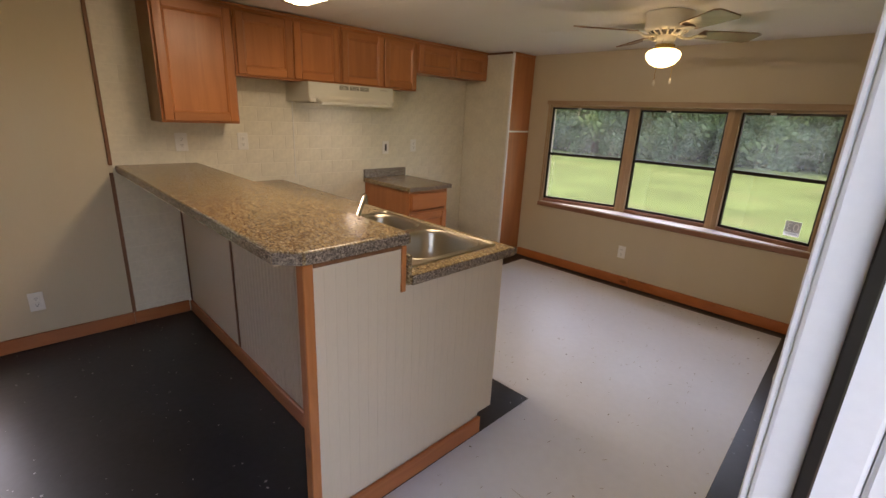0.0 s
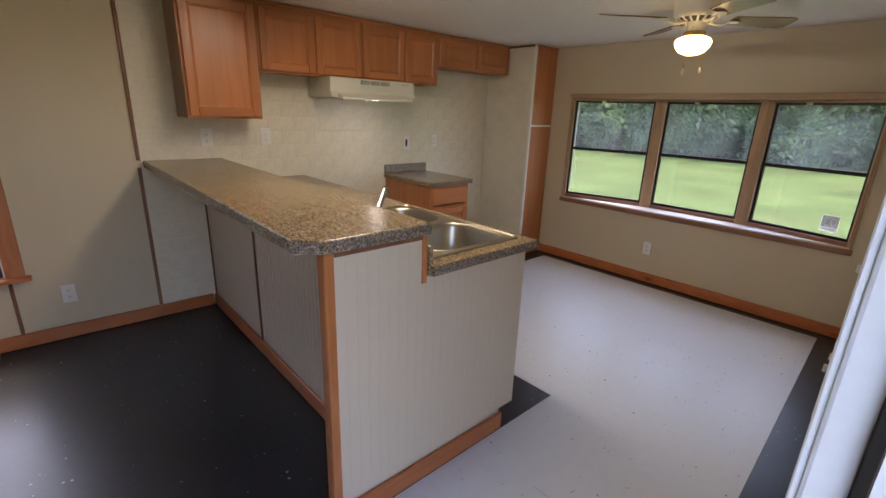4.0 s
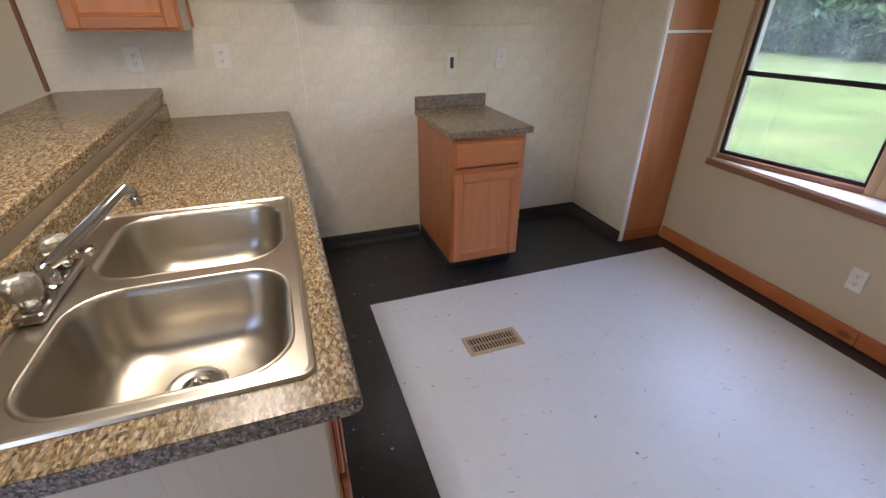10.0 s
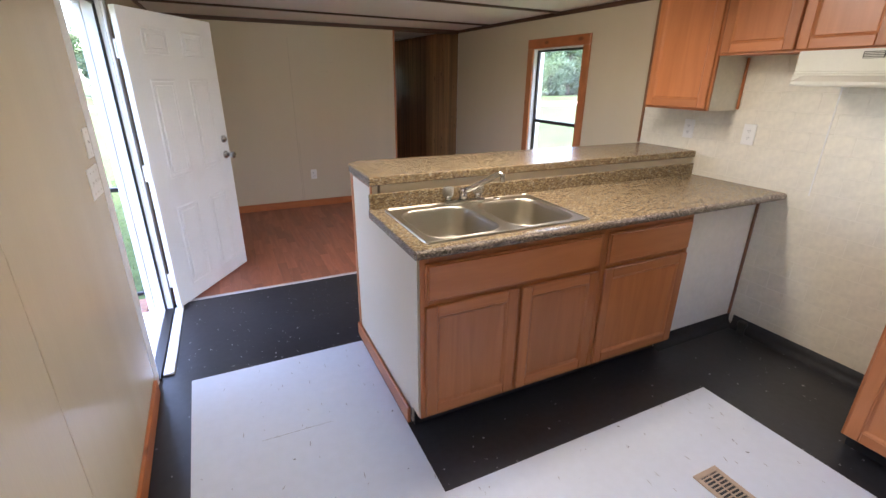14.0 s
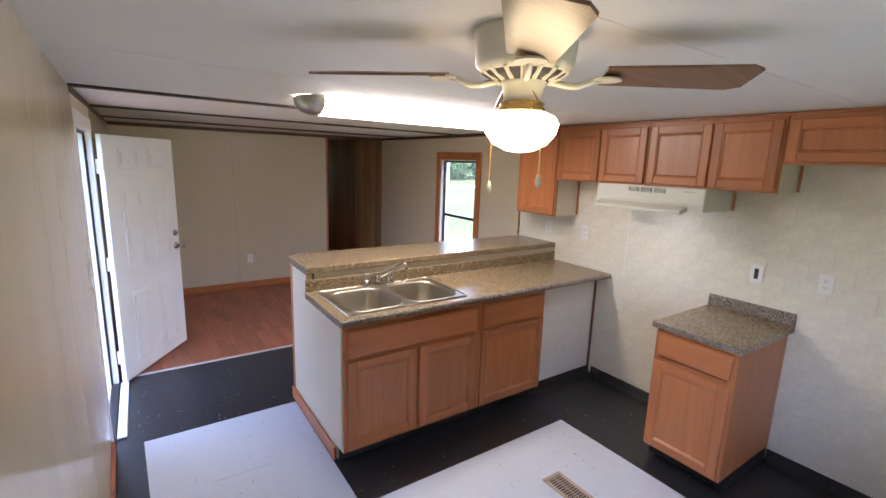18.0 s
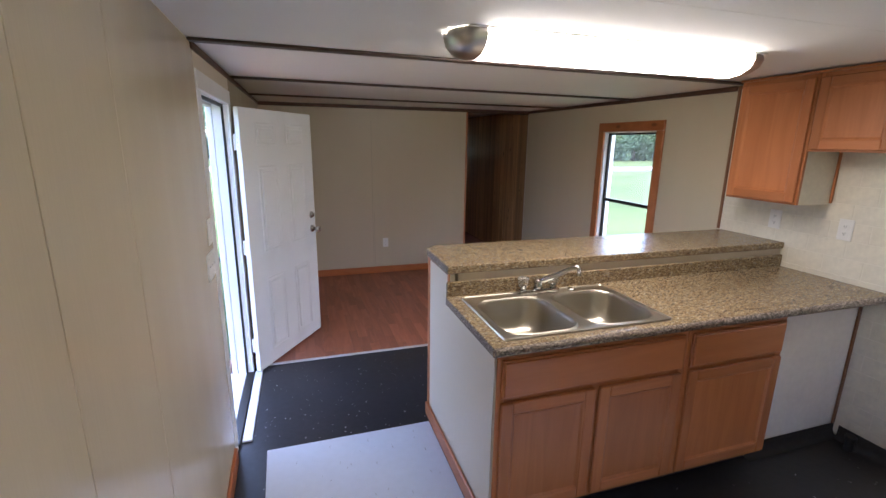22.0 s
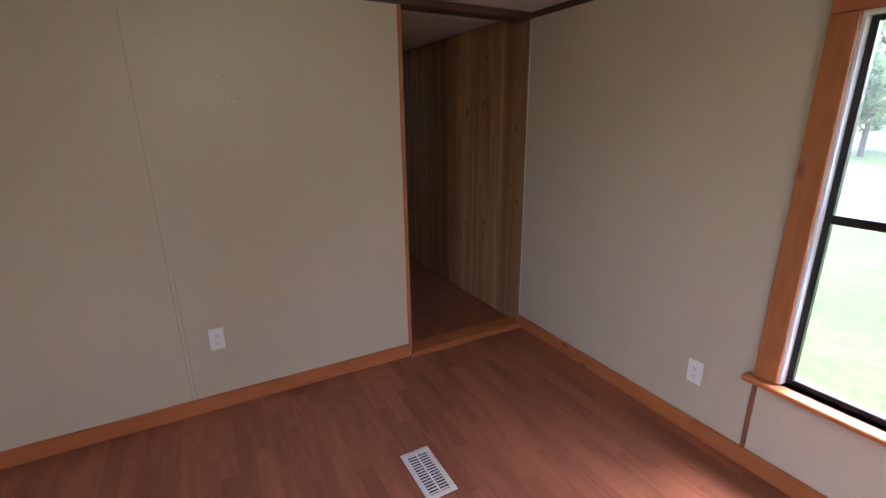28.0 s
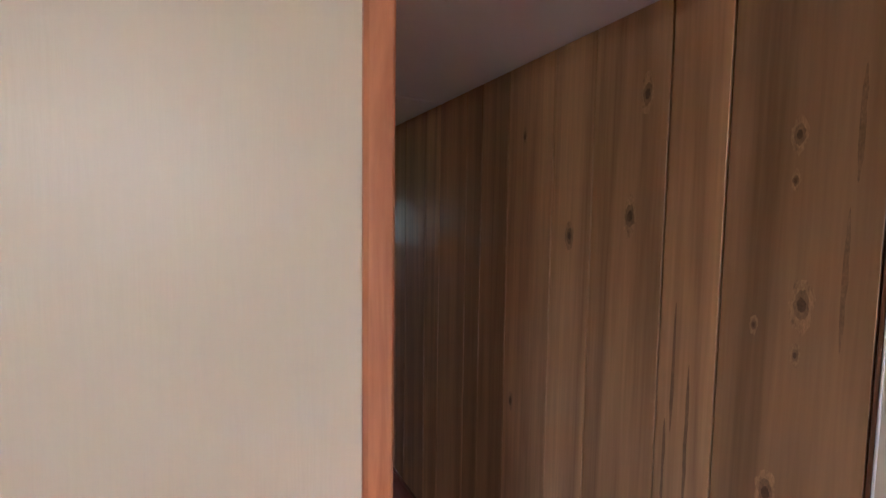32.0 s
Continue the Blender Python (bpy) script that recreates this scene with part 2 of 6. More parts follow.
def banding():
    m = M_GRAN.copy()
    m.name = "grey_stone_laminate_edge"
    for e in (q for nd in m.node_tree.nodes if nd.type == "VALTORGB" for q in nd.color_ramp.elements):
        c = e.color
        g = (c[0] + c[1] + c[2]) / 3
        e.color = (g * 1.2, g * 0.98, g * 0.8, 1)
    return m


def glass(name, tint=(0.96, 0.98, 0.97), haze=0.0):
    m = bpy.data.materials.new(name)
    m.use_nodes = True
    t = m.node_tree
    n, link = t.nodes, t.links.new
    n.remove(n["Principled BSDF"])
    clear, gloss, mix, fres = n.new("ShaderNodeBsdfTransparent"), n.new("ShaderNodeBsdfGlossy"), n.new("ShaderNodeMixShader"), n.new("ShaderNodeLayerWeight")
    clear.inputs["Color"].default_value = (*tint, 1)
    gloss.inputs["Roughness"].default_value = 0.02
    sheen = n.new("ShaderNodeMath")
    sheen.operation = "POWER"
    sheen.inputs[1].default_value = 4.0
    lift = n.new("ShaderNodeMath")
    lift.operation = "MULTIPLY_ADD"
    lift.inputs[1].default_value, lift.inputs[2].default_value = 0.5, 0.04
    link(fres.outputs["Facing"], sheen.inputs[0])
    link(sheen.outputs[0], lift.inputs[0])
    link(lift.outputs[0], mix.inputs["Fac"])
    link(clear.outputs[0], mix.inputs[1])
    link(gloss.outputs[0], mix.inputs[2])
    out = mix.outputs[0]
    if haze:
        film, more, ns = n.new("ShaderNodeBsdfTranslucent"), n.new("ShaderNodeMixShader"), n.new("ShaderNodeTexNoise")
        film.inputs["Color"].default_value = (0.75, 0.77, 0.75, 1)
        tc, mp = n.new("ShaderNodeTexCoord"), n.new("ShaderNodeMapping")
        mp.inputs["Scale"].default_value = (1, 1, 0.35)
        link(tc.outputs["Object"], mp.inputs["Vector"])
        link(mp.outputs["Vector"], ns.inputs["Vector"])
        ns.inputs["Scale"].default_value, ns.inputs["Detail"].default_value = 5, 6
        r = n.new("ShaderNodeMapRange")
        r.inputs["From Min"].default_value, r.inputs["From Max"].default_value = 0.25, 0.72
        r.inputs["To Max"].default_value = haze
        link(ns.outputs["Fac"], r.inputs["Value"])
        link(r.outputs["Result"], more.inputs["Fac"])
        link(out, more.inputs[1])
        link(film.outputs[0], more.inputs[2])
        out = more.outputs[0]
    link(out, n["Material Output"].inputs["Surface"])
    return m


def acrylic():
    m = mat("clear_acrylic", (0.72, 0.73, 0.70), 0.10, vary=0.02, bump=0.0, rough_vary=0.03)
    m.node_tree.nodes["Principled BSDF"].inputs["Transmission Weight"].default_value = 0.8
    return m


def glow(name, colour, strength):
    m = bpy.data.materials.new(name)
    m.use_nodes = True
    b = m.node_tree.nodes["Principled BSDF"]
    b.inputs["Base Color"].default_value = (0.85, 0.84, 0.8, 1)
    b.inputs["Emission Color"].default_value, b.inputs["Emission Strength"].default_value = (*colour, 1), strength
    return m


M_WALL = mat("tan_wall_paint", (0.575, 0.495, 0.36), 0.37, vary=0.025, scale=2.0, fine=140, bump=0.03, stretch=(3, 3, 0.15), rough_vary=0.06)
M_WALLE = mat("tan_vinyl_wall_panel", (0.575, 0.495, 0.36), 0.24, vary=0.03, scale=2.0, fine=60, bump=0.02, stretch=(3, 3, 0.15), rough_vary=0.05)
M_TILE = mat("cream_tileboard", (0.70, 0.655, 0.545), 0.33, vary=0.09, scale=9, fine=40, bump=0.04, rough_vary=0.07)
M_FILL = mat("white_marbled_panel", (0.76, 0.74, 0.70), 0.38, vary=0.07, scale=5, fine=30, bump=0.02, rough_vary=0.06)
M_GROUT = mat("pale_tile_joint", (0.745, 0.70, 0.595), 0.5, vary=0.04)
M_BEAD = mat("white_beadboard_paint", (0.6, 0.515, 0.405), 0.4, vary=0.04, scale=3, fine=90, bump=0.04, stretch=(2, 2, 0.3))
M_WHITE = mat("white_gloss_paint", (0.80, 0.80, 0.79), 0.40, vary=0.03, scale=4, fine=80, bump=0.04, dirt=(0.55, 0.53, 0.5), dirt_amount=0.25, dirt_scale=3)
M_CEIL = mat("white_ceiling_board", (0.80, 0.785, 0.755), 0.75, vary=0.03, scale=2, fine=160, bump=0.1)
M_OAK = wood("orange_oak_doors", (0.48, 0.176, 0.062), (0.365, 0.122, 0.04), "z", 0.36, 1.0, coat=0.15, pores=0.3, ring=6.0)
M_OAKH = wood("orange_oak_rails", (0.48, 0.176, 0.062), (0.365, 0.122, 0.04), "y", 0.36, 1.0, coat=0.15, pores=0.3, ring=6.0)
M_OAKX = wood("orange_oak_fronts", (0.48, 0.176, 0.062), (0.365, 0.122, 0.04), "x", 0.36, 1.0, coat=0.15, pores=0.3, ring=6.0)
M_PINEX = wood("orange_pine_x", (0.47, 0.155, 0.05), (0.37, 0.11, 0.033), "x", 0.38, 0.8, knots=0.75, coat=0.2, pores=0.3)
M_PINEY = wood("orange_pine_y", (0.47, 0.155, 0.05), (0.37, 0.11, 0.033), "y", 0.38, 0.8, knots=0.75, coat=0.2, pores=0.3)
M_PINEZ = wood("orange_pine_z", (0.50, 0.18, 0.06), (0.36, 0.12, 0.035), "z", 0.38, 0.8, knots=0.6, coat=0.2, pores=0.35)
M_TRIM = wood("brown_strip_wood", (0.23, 0.10, 0.045), (0.15, 0.06, 0.025), "z", 0.45, 1.0)
M_DARK = wood("dark_batten_wood", (0.075, 0.042, 0.026), (0.035, 0.02, 0.013), "x", 0.5, 1.0)
M_DARKY = wood("dark_batten_wood_y", (0.075, 0.042, 0.026), (0.035, 0.02, 0.013), "y", 0.5, 1.0)
M_TRIMOAK = wood("red_oak_edge_trim", (0.56, 0.215, 0.085), (0.34, 0.10, 0.035), "z", 0.4, 2.0, coat=0.1, ring=16, pores=0.35)
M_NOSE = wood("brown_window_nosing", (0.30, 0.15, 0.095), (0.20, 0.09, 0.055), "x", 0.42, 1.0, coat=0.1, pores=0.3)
M_CROWN = wood("brown_crown_wood", (0.115, 0.056, 0.033), (0.065, 0.03, 0.018), "x", 0.45, 1.0)
M_CROWNY = wood("brown_crown_wood_y", (0.115, 0.056, 0.033), (0.065, 0.03, 0.018), "y", 0.45, 1.0)
M_SIDE = wood("tan_cabinet_side", (0.36, 0.225, 0.115), (0.29, 0.175, 0.085), "z", 0.45, 1.0, pores=0.3)
M_HARDW = mat("satin_nickel", (0.55, 0.54, 0.51), 0.22, 1.0, vary=0.05, bump=0.0)
M_PANEL = wood("brown_wood_panelling", (0.55, 0.303, 0.133), (0.23, 0.12, 0.051), "z", 0.36, 1.0, island=0.24, coat=0.08, ring=5.0, pores=0.45, long=0.035, wander=0.3)
M_KNOT = mat("dark_wood_knot", (0.115, 0.058, 0.026), 0.45, vary=0.4, scale=40, fine=160)
M_HALO = mat("brown_knot_grain", (0.245, 0.135, 0.06), 0.42, vary=0.45, scale=30, fine=140, stretch=(1, 3, 1))
M_RING = mat("pale_knot_grain", (0.41, 0.228, 0.1), 0.42, vary=0.5, scale=26, fine=120, stretch=(1, 3, 1))
M_GROOVE = mat("dark_panel_groove", (0.035, 0.02, 0.012), 0.7)
M_LAM = wood("reddish_laminate_plank", (0.345, 0.118, 0.058), (0.225, 0.074, 0.036), "y", 0.44, 1.3, island=0.2, ring=7, pores=0.4)
M_GRAN = granite()
M_BAND = banding()
M_STEEL = mat("brushed_steel", (0.45, 0.41, 0.335), 0.32, 1.0, vary=0.05, scale=3, fine=220, bump=0.02, stretch=(0.08, 1, 1), rough_vary=0.035)
M_CHROME = mat("polished_chrome", (0.52, 0.51, 0.49), 0.14, 1.0, vary=0.03, bump=0.0, rough_vary=0.04)
M_NICKEL = mat("brushed_nickel", (0.50, 0.47, 0.42), 0.32, 1.0, vary=0.04, fine=150, bump=0.02)
M_BLACKV = mat("black_vinyl_floor", (0.022, 0.022, 0.025), 0.33, vary=0.3, spec=0.45, scale=1.4, fine=30, bump=0.05, dirt=(0.085, 0.085, 0.09), dirt_amount=0.2, dirt_scale=1.6, dirt_edge=(0.5, 0.8), rough_vary=0.06)
M_COVE = mat("matt_black_vinyl", (0.024, 0.024, 0.026), 0.6, vary=0.3, spec=0.3, scale=2, fine=40, bump=0.05)
M_WHITEV = mat("white_vinyl_floor", (0.57, 0.60, 0.65), 0.37, vary=0.045, scale=2.6, fine=25, bump=0.03, rough_vary=0.07)
M_SPECK = mat("paint_specks", (0.36, 0.36, 0.37), 0.6, vary=0.3)
M_DRIP = mat("white_paint_drips", (0.45, 0.45, 0.45), 0.6, vary=0.3)
M_SCRATCH = mat("grey_scratches", (0.34, 0.33, 0.32), 0.6, vary=0.3)
M_SCUFF = mat("dark_scuffs", (0.16, 0.15, 0.14), 0.6, vary=0.3)
M_PLATE = mat("white_plastic", (0.78, 0.77, 0.74), 0.4, vary=0.02, bump=0.0)
M_SLOT = mat("dark_slots", (0.03, 0.03, 0.03), 0.6)
M_ENAMEL = mat("white_hood_enamel", (0.63, 0.62, 0.55), 0.4, vary=0.03, bump=0.02)
M_IVORY = mat("ivory_enamel", (0.73, 0.69, 0.58), 0.4, vary=0.03, bump=0.02)
M_BRASS = mat("aged_brass", (0.62, 0.42, 0.15), 0.25, 1.0, vary=0.08)
M_BLADE = wood("brown_fan_blade", (0.25, 0.125, 0.07), (0.17, 0.08, 0.042), "x", 0.37, 1.2, island=0.03, coat=0.3)
M_BRONZE = mat("dark_bronze_aluminium", (0.022, 0.018, 0.016), 0.35, 0.4, vary=0.1)
M_WFRAME = wood("tan_window_wood", (0.48, 0.33, 0.20), (0.36, 0.23, 0.13), "z", 0.5, 1.0)
M_WFRAMEX = wood("tan_window_wood_x", (0.50, 0.36, 0.24), (0.38, 0.25, 0.15), "x", 0.5, 1.0)
M_SILLW = mat("white_sill_board", (0.72, 0.70, 0.70), 0.4, vary=0.06, dirt=(0.4, 0.3, 0.22), dirt_amount=0.3, dirt_scale=4)
M_GLASS = glass("window_glass")
M_HAZE = glass("hazy_window_glass", haze=0.075)
M_DUSTY = glass("dusty_window_glass", haze=0.022)
M_ACRYL = acrylic()
M_RUBBER = mat("black_rubber", (0.02, 0.02, 0.02), 0.6)
M_GREYST = mat("grey_weatherstrip", (0.30, 0.30, 0.31), 0.5)
M_TAN = mat("tan_vent_metal", (0.42, 0.31, 0.22), 0.45, vary=0.1, dirt=(0.2, 0.13, 0.08), dirt_amount=0.4, dirt_scale=9)
M_PINKV = mat("ivory_vent_metal", (0.66, 0.58, 0.52), 0.45, vary=0.06)
M_SEAM = mat("grey_brown_seam", (0.30, 0.25, 0.18), 0.6, vary=0.2)
M_ALU = mat("pale_strip_metal", (0.58, 0.56, 0.53), 0.4, 0.3, vary=0.05)
M_GRASS = mat("mown_grass", (0.066, 0.097, 0.035), 0.9, vary=0.5, scale=0.5, fine=14, bump=0.4, dirt=(0.14, 0.14, 0.07), dirt_amount=0.4, dirt_scale=0.3, dirt_edge=(0.55, 0.75), spec=0.1)
M_BLADES = mat("grass_blades", (0.07, 0.112, 0.034), 0.8, vary=0.3, spec=0.2, island=0.1)
M_ROAD = mat("pale_gravel_road", (0.42, 0.40, 0.36), 0.95, spec=0.1, vary=0.15, scale=1, fine=12, bump=0.3)
M_DIRT = mat("bare_dirt", (0.24, 0.215, 0.15), 0.95, spec=0.02, vary=0.2, scale=3, fine=20, bump=0.3)
M_BARK = mat("tree_bark", (0.13, 0.10, 0.075), 0.9, vary=0.3, scale=3, fine=18, bump=0.6, stretch=(4, 4, 0.6))
M_LEAF = mat("green_leaves", (0.19, 0.27, 0.13), 0.65, vary=0.45, scale=0.7, fine=5, bump=0.0, island=0.25, spec=0.3)
M_LEAF2 = mat("blue_green_leaves", (0.165, 0.24, 0.145), 0.65, vary=0.4, scale=0.7, fine=5, bump=0.0, island=0.25, spec=0.3)
M_PAPER = mat("grey_sticker", (0.5, 0.5, 0.5), 0.6)
M_PAPERW = mat("white_sticker", (0.8, 0.8, 0.78), 0.6)
for lm in (M_LEAF, M_LEAF2, M_PAPER, M_PAPERW):
    ln = lm.node_tree
    thin, both = ln.nodes.new("ShaderNodeBsdfTranslucent"), ln.nodes.new("ShaderNodeMixShader")
    both.inputs["Fac"].default_value = 0.45
    src = ln.nodes["Principled BSDF"].inputs["Base Color"].links[0].from_socket
    ln.links.new(src, thin.inputs["Color"])
    ln.links.new(ln.nodes["Principled BSDF"].outputs["BSDF"], both.inputs[1])
    ln.links.new(thin.outputs["BSDF"], both.inputs[2])
    ln.links.new(both.outputs["Shader"], ln.nodes["Material Output"].inputs["Surface"])
M_DECK = wood("red_brown_deck", (0.33, 0.15, 0.085), (0.2, 0.085, 0.045), "x", 0.6, 1.0, island=0.2)
M_POST = mat("grey_pole_wood", (0.36, 0.33, 0.29), 0.8, vary=0.2)
M_RAIL = mat("black_rail_metal", (0.02, 0.02, 0.022), 0.4, 0.5)
M_LAMP = glow("lit_lamp_cover", (1.0, 0.94, 0.74), TUBE)
M_GLOBE = glow("lit_globe", (1.0, 0.79, 0.4), GLOBE)
M_HOODL = glow("lit_hood_lens", (0.97, 1.0, 0.95), HOODL)

# ---- building tools ----
INV = {}


def thing(name, m=None, label="", category="", group="", kind=""):
    """An empty at the base of a thing, to carry its parts."""
    ob = new(name)
    ob.empty_display_size = 0.1
    m = m if m is not None else Matrix()
    ob.matrix_basis = m
    INV[ob] = m.inverted()
    return tagged(ob, label, category, group, kind)


def part(name, bm, material, parent=None, label="", local=False, smooth=False):
    """Links a bmesh, drawn in the world's metres, as one mesh object under a thing or part."""
    if parent is not None and not local:
        bm.transform(INV[parent])
    me = bpy.data.meshes.new(name)
    bm.to_mesh(me)
    bm.free()
    if smooth:
        for p in me.polygons:
            p.use_smooth = True
    me.materials.append(material)
    ob = new(name, me)
    if parent is not None:
        ob.parent = parent
        INV[ob] = INV[parent]
    else:
        INV[ob] = Matrix()
    return tagged(ob, label)


def piece(name, me, at, parent):
    """One of many alike pieces that share a mesh."""
    ob = new(name, me)
    ob.parent = parent
    ob.matrix_basis = INV[parent] @ at
    return ob


def box(x0, x1, y0, y1, z0, z1, bev=0.0, seg=1, bm=None):
    bm = bm or bmesh.new()
    vs = [bm.verts.new((x, y, z)) for x in (x0, x1) for y in (y0, y1) for z in (z0, z1)]
    fs = [bm.faces.new([vs[i] for i in f]) for f in ((0, 1, 3, 2), (4, 6, 7, 5), (0, 4, 5, 1), (2, 3, 7, 6), (0, 2, 6, 4), (1, 5, 7, 3))]
    if bev:
        es = list({e for f in fs for e in f.edges})
        bmesh.ops.bevel(bm, geom=es, offset=bev, segments=seg, affect="EDGES", profile=0.5)
    return bm


def prism(points, z0, z1, bm=None):
    """A plan outline (counter-clockwise) drawn up from z0 to z1."""
    bm = bm or bmesh.new()
    lo, hi = [bm.verts.new((x, y, z0)) for x, y in points], [bm.verts.new((x, y, z1)) for x, y in points]
    bm.faces.new(hi)
    bm.faces.new(lo[::-1])
    k = len(points)
    for i in range(k):
        bm.faces.new((lo[i], lo[(i + 1) % k], hi[(i + 1) % k], hi[i]))
    return bm


def lathe(profile, at, seg=32, bm=None, axis="z"):
    """Rings of (radius, height) turned round an axis through a place."""
    bm = bm or bmesh.new()
    rings = []
    for r, h in profile:
        ring = []
        for i in range(seg):
            a = 2 * math.pi * i / seg
            p = (r * math.cos(a), r * math.sin(a), h)
            p = {"z": p, "x": (p[2], p[0], p[1]), "y": (p[0], p[2], p[1])}[axis]
            ring.append(bm.verts.new((at[0] + p[0], at[1] + p[1], at[2] + p[2])))
        rings.append(ring)
    for a, b in zip(rings, rings[1:]):
        for i in range(seg):
            bm.faces.new((a[i], a[(i + 1) % seg], b[(i + 1) % seg], b[i]))
    for ring, turn in ((rings[0], -1), (rings[-1], 1)):
        bm.faces.new(ring[::turn])
    bmesh.ops.recalc_face_normals(bm, faces=bm.faces)
    return bm


def tube(points, r, seg=10, bm=None):
    """A round bar along a line of points."""
    bm = bm or bmesh.new()
    pts = [Vector(p) for p in points]
    rings, side = [], None
    for i, p in enumerate(pts):
        d = (pts[min(i + 1, len(pts) - 1)] - pts[max(i - 1, 0)]).normalized()
        side = (d.orthogonal() if side is None else side - d * side.dot(d)).normalized()
        other = d.cross(side)
        rr = r[i] if isinstance(r, (list, tuple)) else r
        rings.append([bm.verts.new(p + rr * (math.cos(2 * math.pi * k / seg) * side + math.sin(2 * math.pi * k / seg) * other)) for k in range(seg)])
    for a, b in zip(rings, rings[1:]):
        for k in range(seg):
            bm.faces.new((a[k], a[(k + 1) % seg], b[(k + 1) % seg], b[k]))
    bm.faces.new(rings[0][::-1])
    bm.faces.new(rings[-1])
    return bm


def struct(name, bm, material, label, category):
    return tagged(part(name, bm, material), label, category, kind="structure")


def wall_with_hole(plane, at, thick, a0, a1, z0, z1, holes):
    """A wall in the plane x=at or y=at, of that thickness away from the room, with rectangular openings (a0, a1, z0, z1)."""
    bm = bmesh.new()
    cuts = sorted({a0, a1, *(h[0] for h in holes), *(h[1] for h in holes)})
    for p, q in zip(cuts, cuts[1:]):
        spans, low = [], z0
        for h in sorted((h for h in holes if h[0] <= p and q <= h[1]), key=lambda h: h[2]):
            if h[2] > low:
                spans.append((low, h[2]))
            low = h[3]
        if low < z1:
            spans.append((low, z1))
        for lo, hi in spans:
            lim = (min(at, at + thick), max(at, at + thick))
            box(*((*lim, p, q) if plane == "x" else (p, q, *lim)), lo, hi, bm=bm)
    return bm

# ---- the plan, in metres ----
XW, XE, YN, YS, ZC = -3.33, 0.018, 4.2, -2.35, 2.067
DOOR_Y0, DOOR_Y1, DOOR_Z = -0.015, 0.808, 1.872
HALL_X, HALL_Z = -2.456, 2.045
ZW = 2.066
BATTENS = (0.9, -0.31, -1.52)
STRIP_Y = -0.13



def ceiling_z(x, y):
    """The ceiling sinks very slightly towards the bay window."""
    return ZC - 0.003 * y


def lean(bm):
    """The east wall runs slightly inwards north of the door."""
    for v in bm.verts:
        v.co.x -= 0.031 * max(0.0, v.co.y - 0.92)
    return bm


def tilt(bm):
    for v in bm.verts:
        v.co.z += ceiling_z(v.co.x, v.co.y) - ZC
    return bm


# ---- structure ----
struct("floor", box(XW - 0.12, XE + 0.12, STRIP_Y, YN + 0.12, -0.12, 0.0), M_BLACKV, "black sheet vinyl floor with white paint specks and scuffs", "floor")
struct("floor_living", box(XW - 0.12, XE + 0.12, YS - 4.0, STRIP_Y, -0.12, -0.004), M_LAM, "underlay below the reddish laminate planks", "floor")
wall_w = struct("wall_west", wall_with_hole("x", XW, -0.12, YS, YN + 0.12, -0.12, ZC + 0.13, [(-0.72, -0.008, 0.44, 1.78)]), M_WALL, "tan painted panel wall with a window", "wall")
struct("wall_north", wall_with_hole("y", YN, 0.12, XW, XE + 0.13, -0.12, ZC + 0.13, [(-2.497, -0.247, 0.64, 1.60)]), M_WALL, "tan painted wall below and around the bay window", "wall")
wall_s = struct("wall_south", wall_with_hole("y", YS, -0.09, XW, XE + 0.13, -0.12, ZC + 0.13, [(XW, HALL_X, -0.12, HALL_Z)]), M_WALL, "tan painted panel wall with an open hall doorway", "wall")
wall_e = struct("wall_east", lean(wall_with_hole("x", XE + 0.006, 0.09, YS, YN, -0.12, ZC + 0.13, [(DOOR_Y0 - 0.03, DOOR_Y1 + 0.03, -0.12, DOOR_Z + 0.03)])), M_WALL, "tan painted panel wall beside the entrance", "wall")
struct("wall_hall_west", box(XW - 0.12, XW - 0.012, YS - 4.0, YS, -0.12, ZC + 0.13), M_GROOVE, "backing of the brown hall panelling", "wall")
struct("wall_hall_east", box(HALL_X, HALL_X + 0.1, YS - 4.0, YS - 0.09, -0.12, ZC + 0.13), M_PANEL, "brown wood panelled hall wall", "wall")
# the opening in this end wall is added, out of view, for daylight
struct("wall_hall_end", wall_with_hole("y", YS - 4.0, -0.1, XW - 0.12, HALL_X + 0.1, -0.12, ZC + 0.13, [(XW + 0.3, XW + 0.58, 1.3, 1.75)]), M_PANEL, "dark panelled wall at the end of the hall", "wall")

skirt = thing("house_skirting", pose(-1.6, 0.8, -0.78), "plain pale metal skirting below the house walls", "skirting", kind="structure")
for q in ((XW - 0.11, XE + 0.10, YN + 0.08, YN + 0.11), (XW - 0.11, XW - 0.08, YS - 4.0, YN + 0.08), (XE + 0.07, XE + 0.10, YS - 4.0, YN + 0.08), (XW - 0.11, XE + 0.10, YS - 4.03, YS - 4.0)):
    part("skirt_panel", box(*q, -0.85, -0.121), M_PLATE, skirt)
bm = bmesh.new()
edges = [YN + 0.12, 3.24, 2.02, *BATTENS, YS]
for a, b in zip(edges, edges[1:]):
    box(XW - 0.12, XE + 0.13, b + 0.0015, a - 0.0015, ZC, ZC + 0.03, bm=bm)
box(XW - 0.12, XE + 0.13, YS - 4.1, YS, ZC + 0.012, ZC + 0.03, bm=bm)
box(XW - 0.12, XE + 0.13, YS - 4.1, YN + 0.12, ZC + 0.034, ZC + 0.10, bm=bm)
struct("ceiling", tilt(bm), M_CEIL, "white ceiling boards with thin seams", "ceiling")
ct = thing("ceiling_trim", pose(0, 0, 0), "dark brown wooden battens across a white ceiling", "trim", kind="structure")
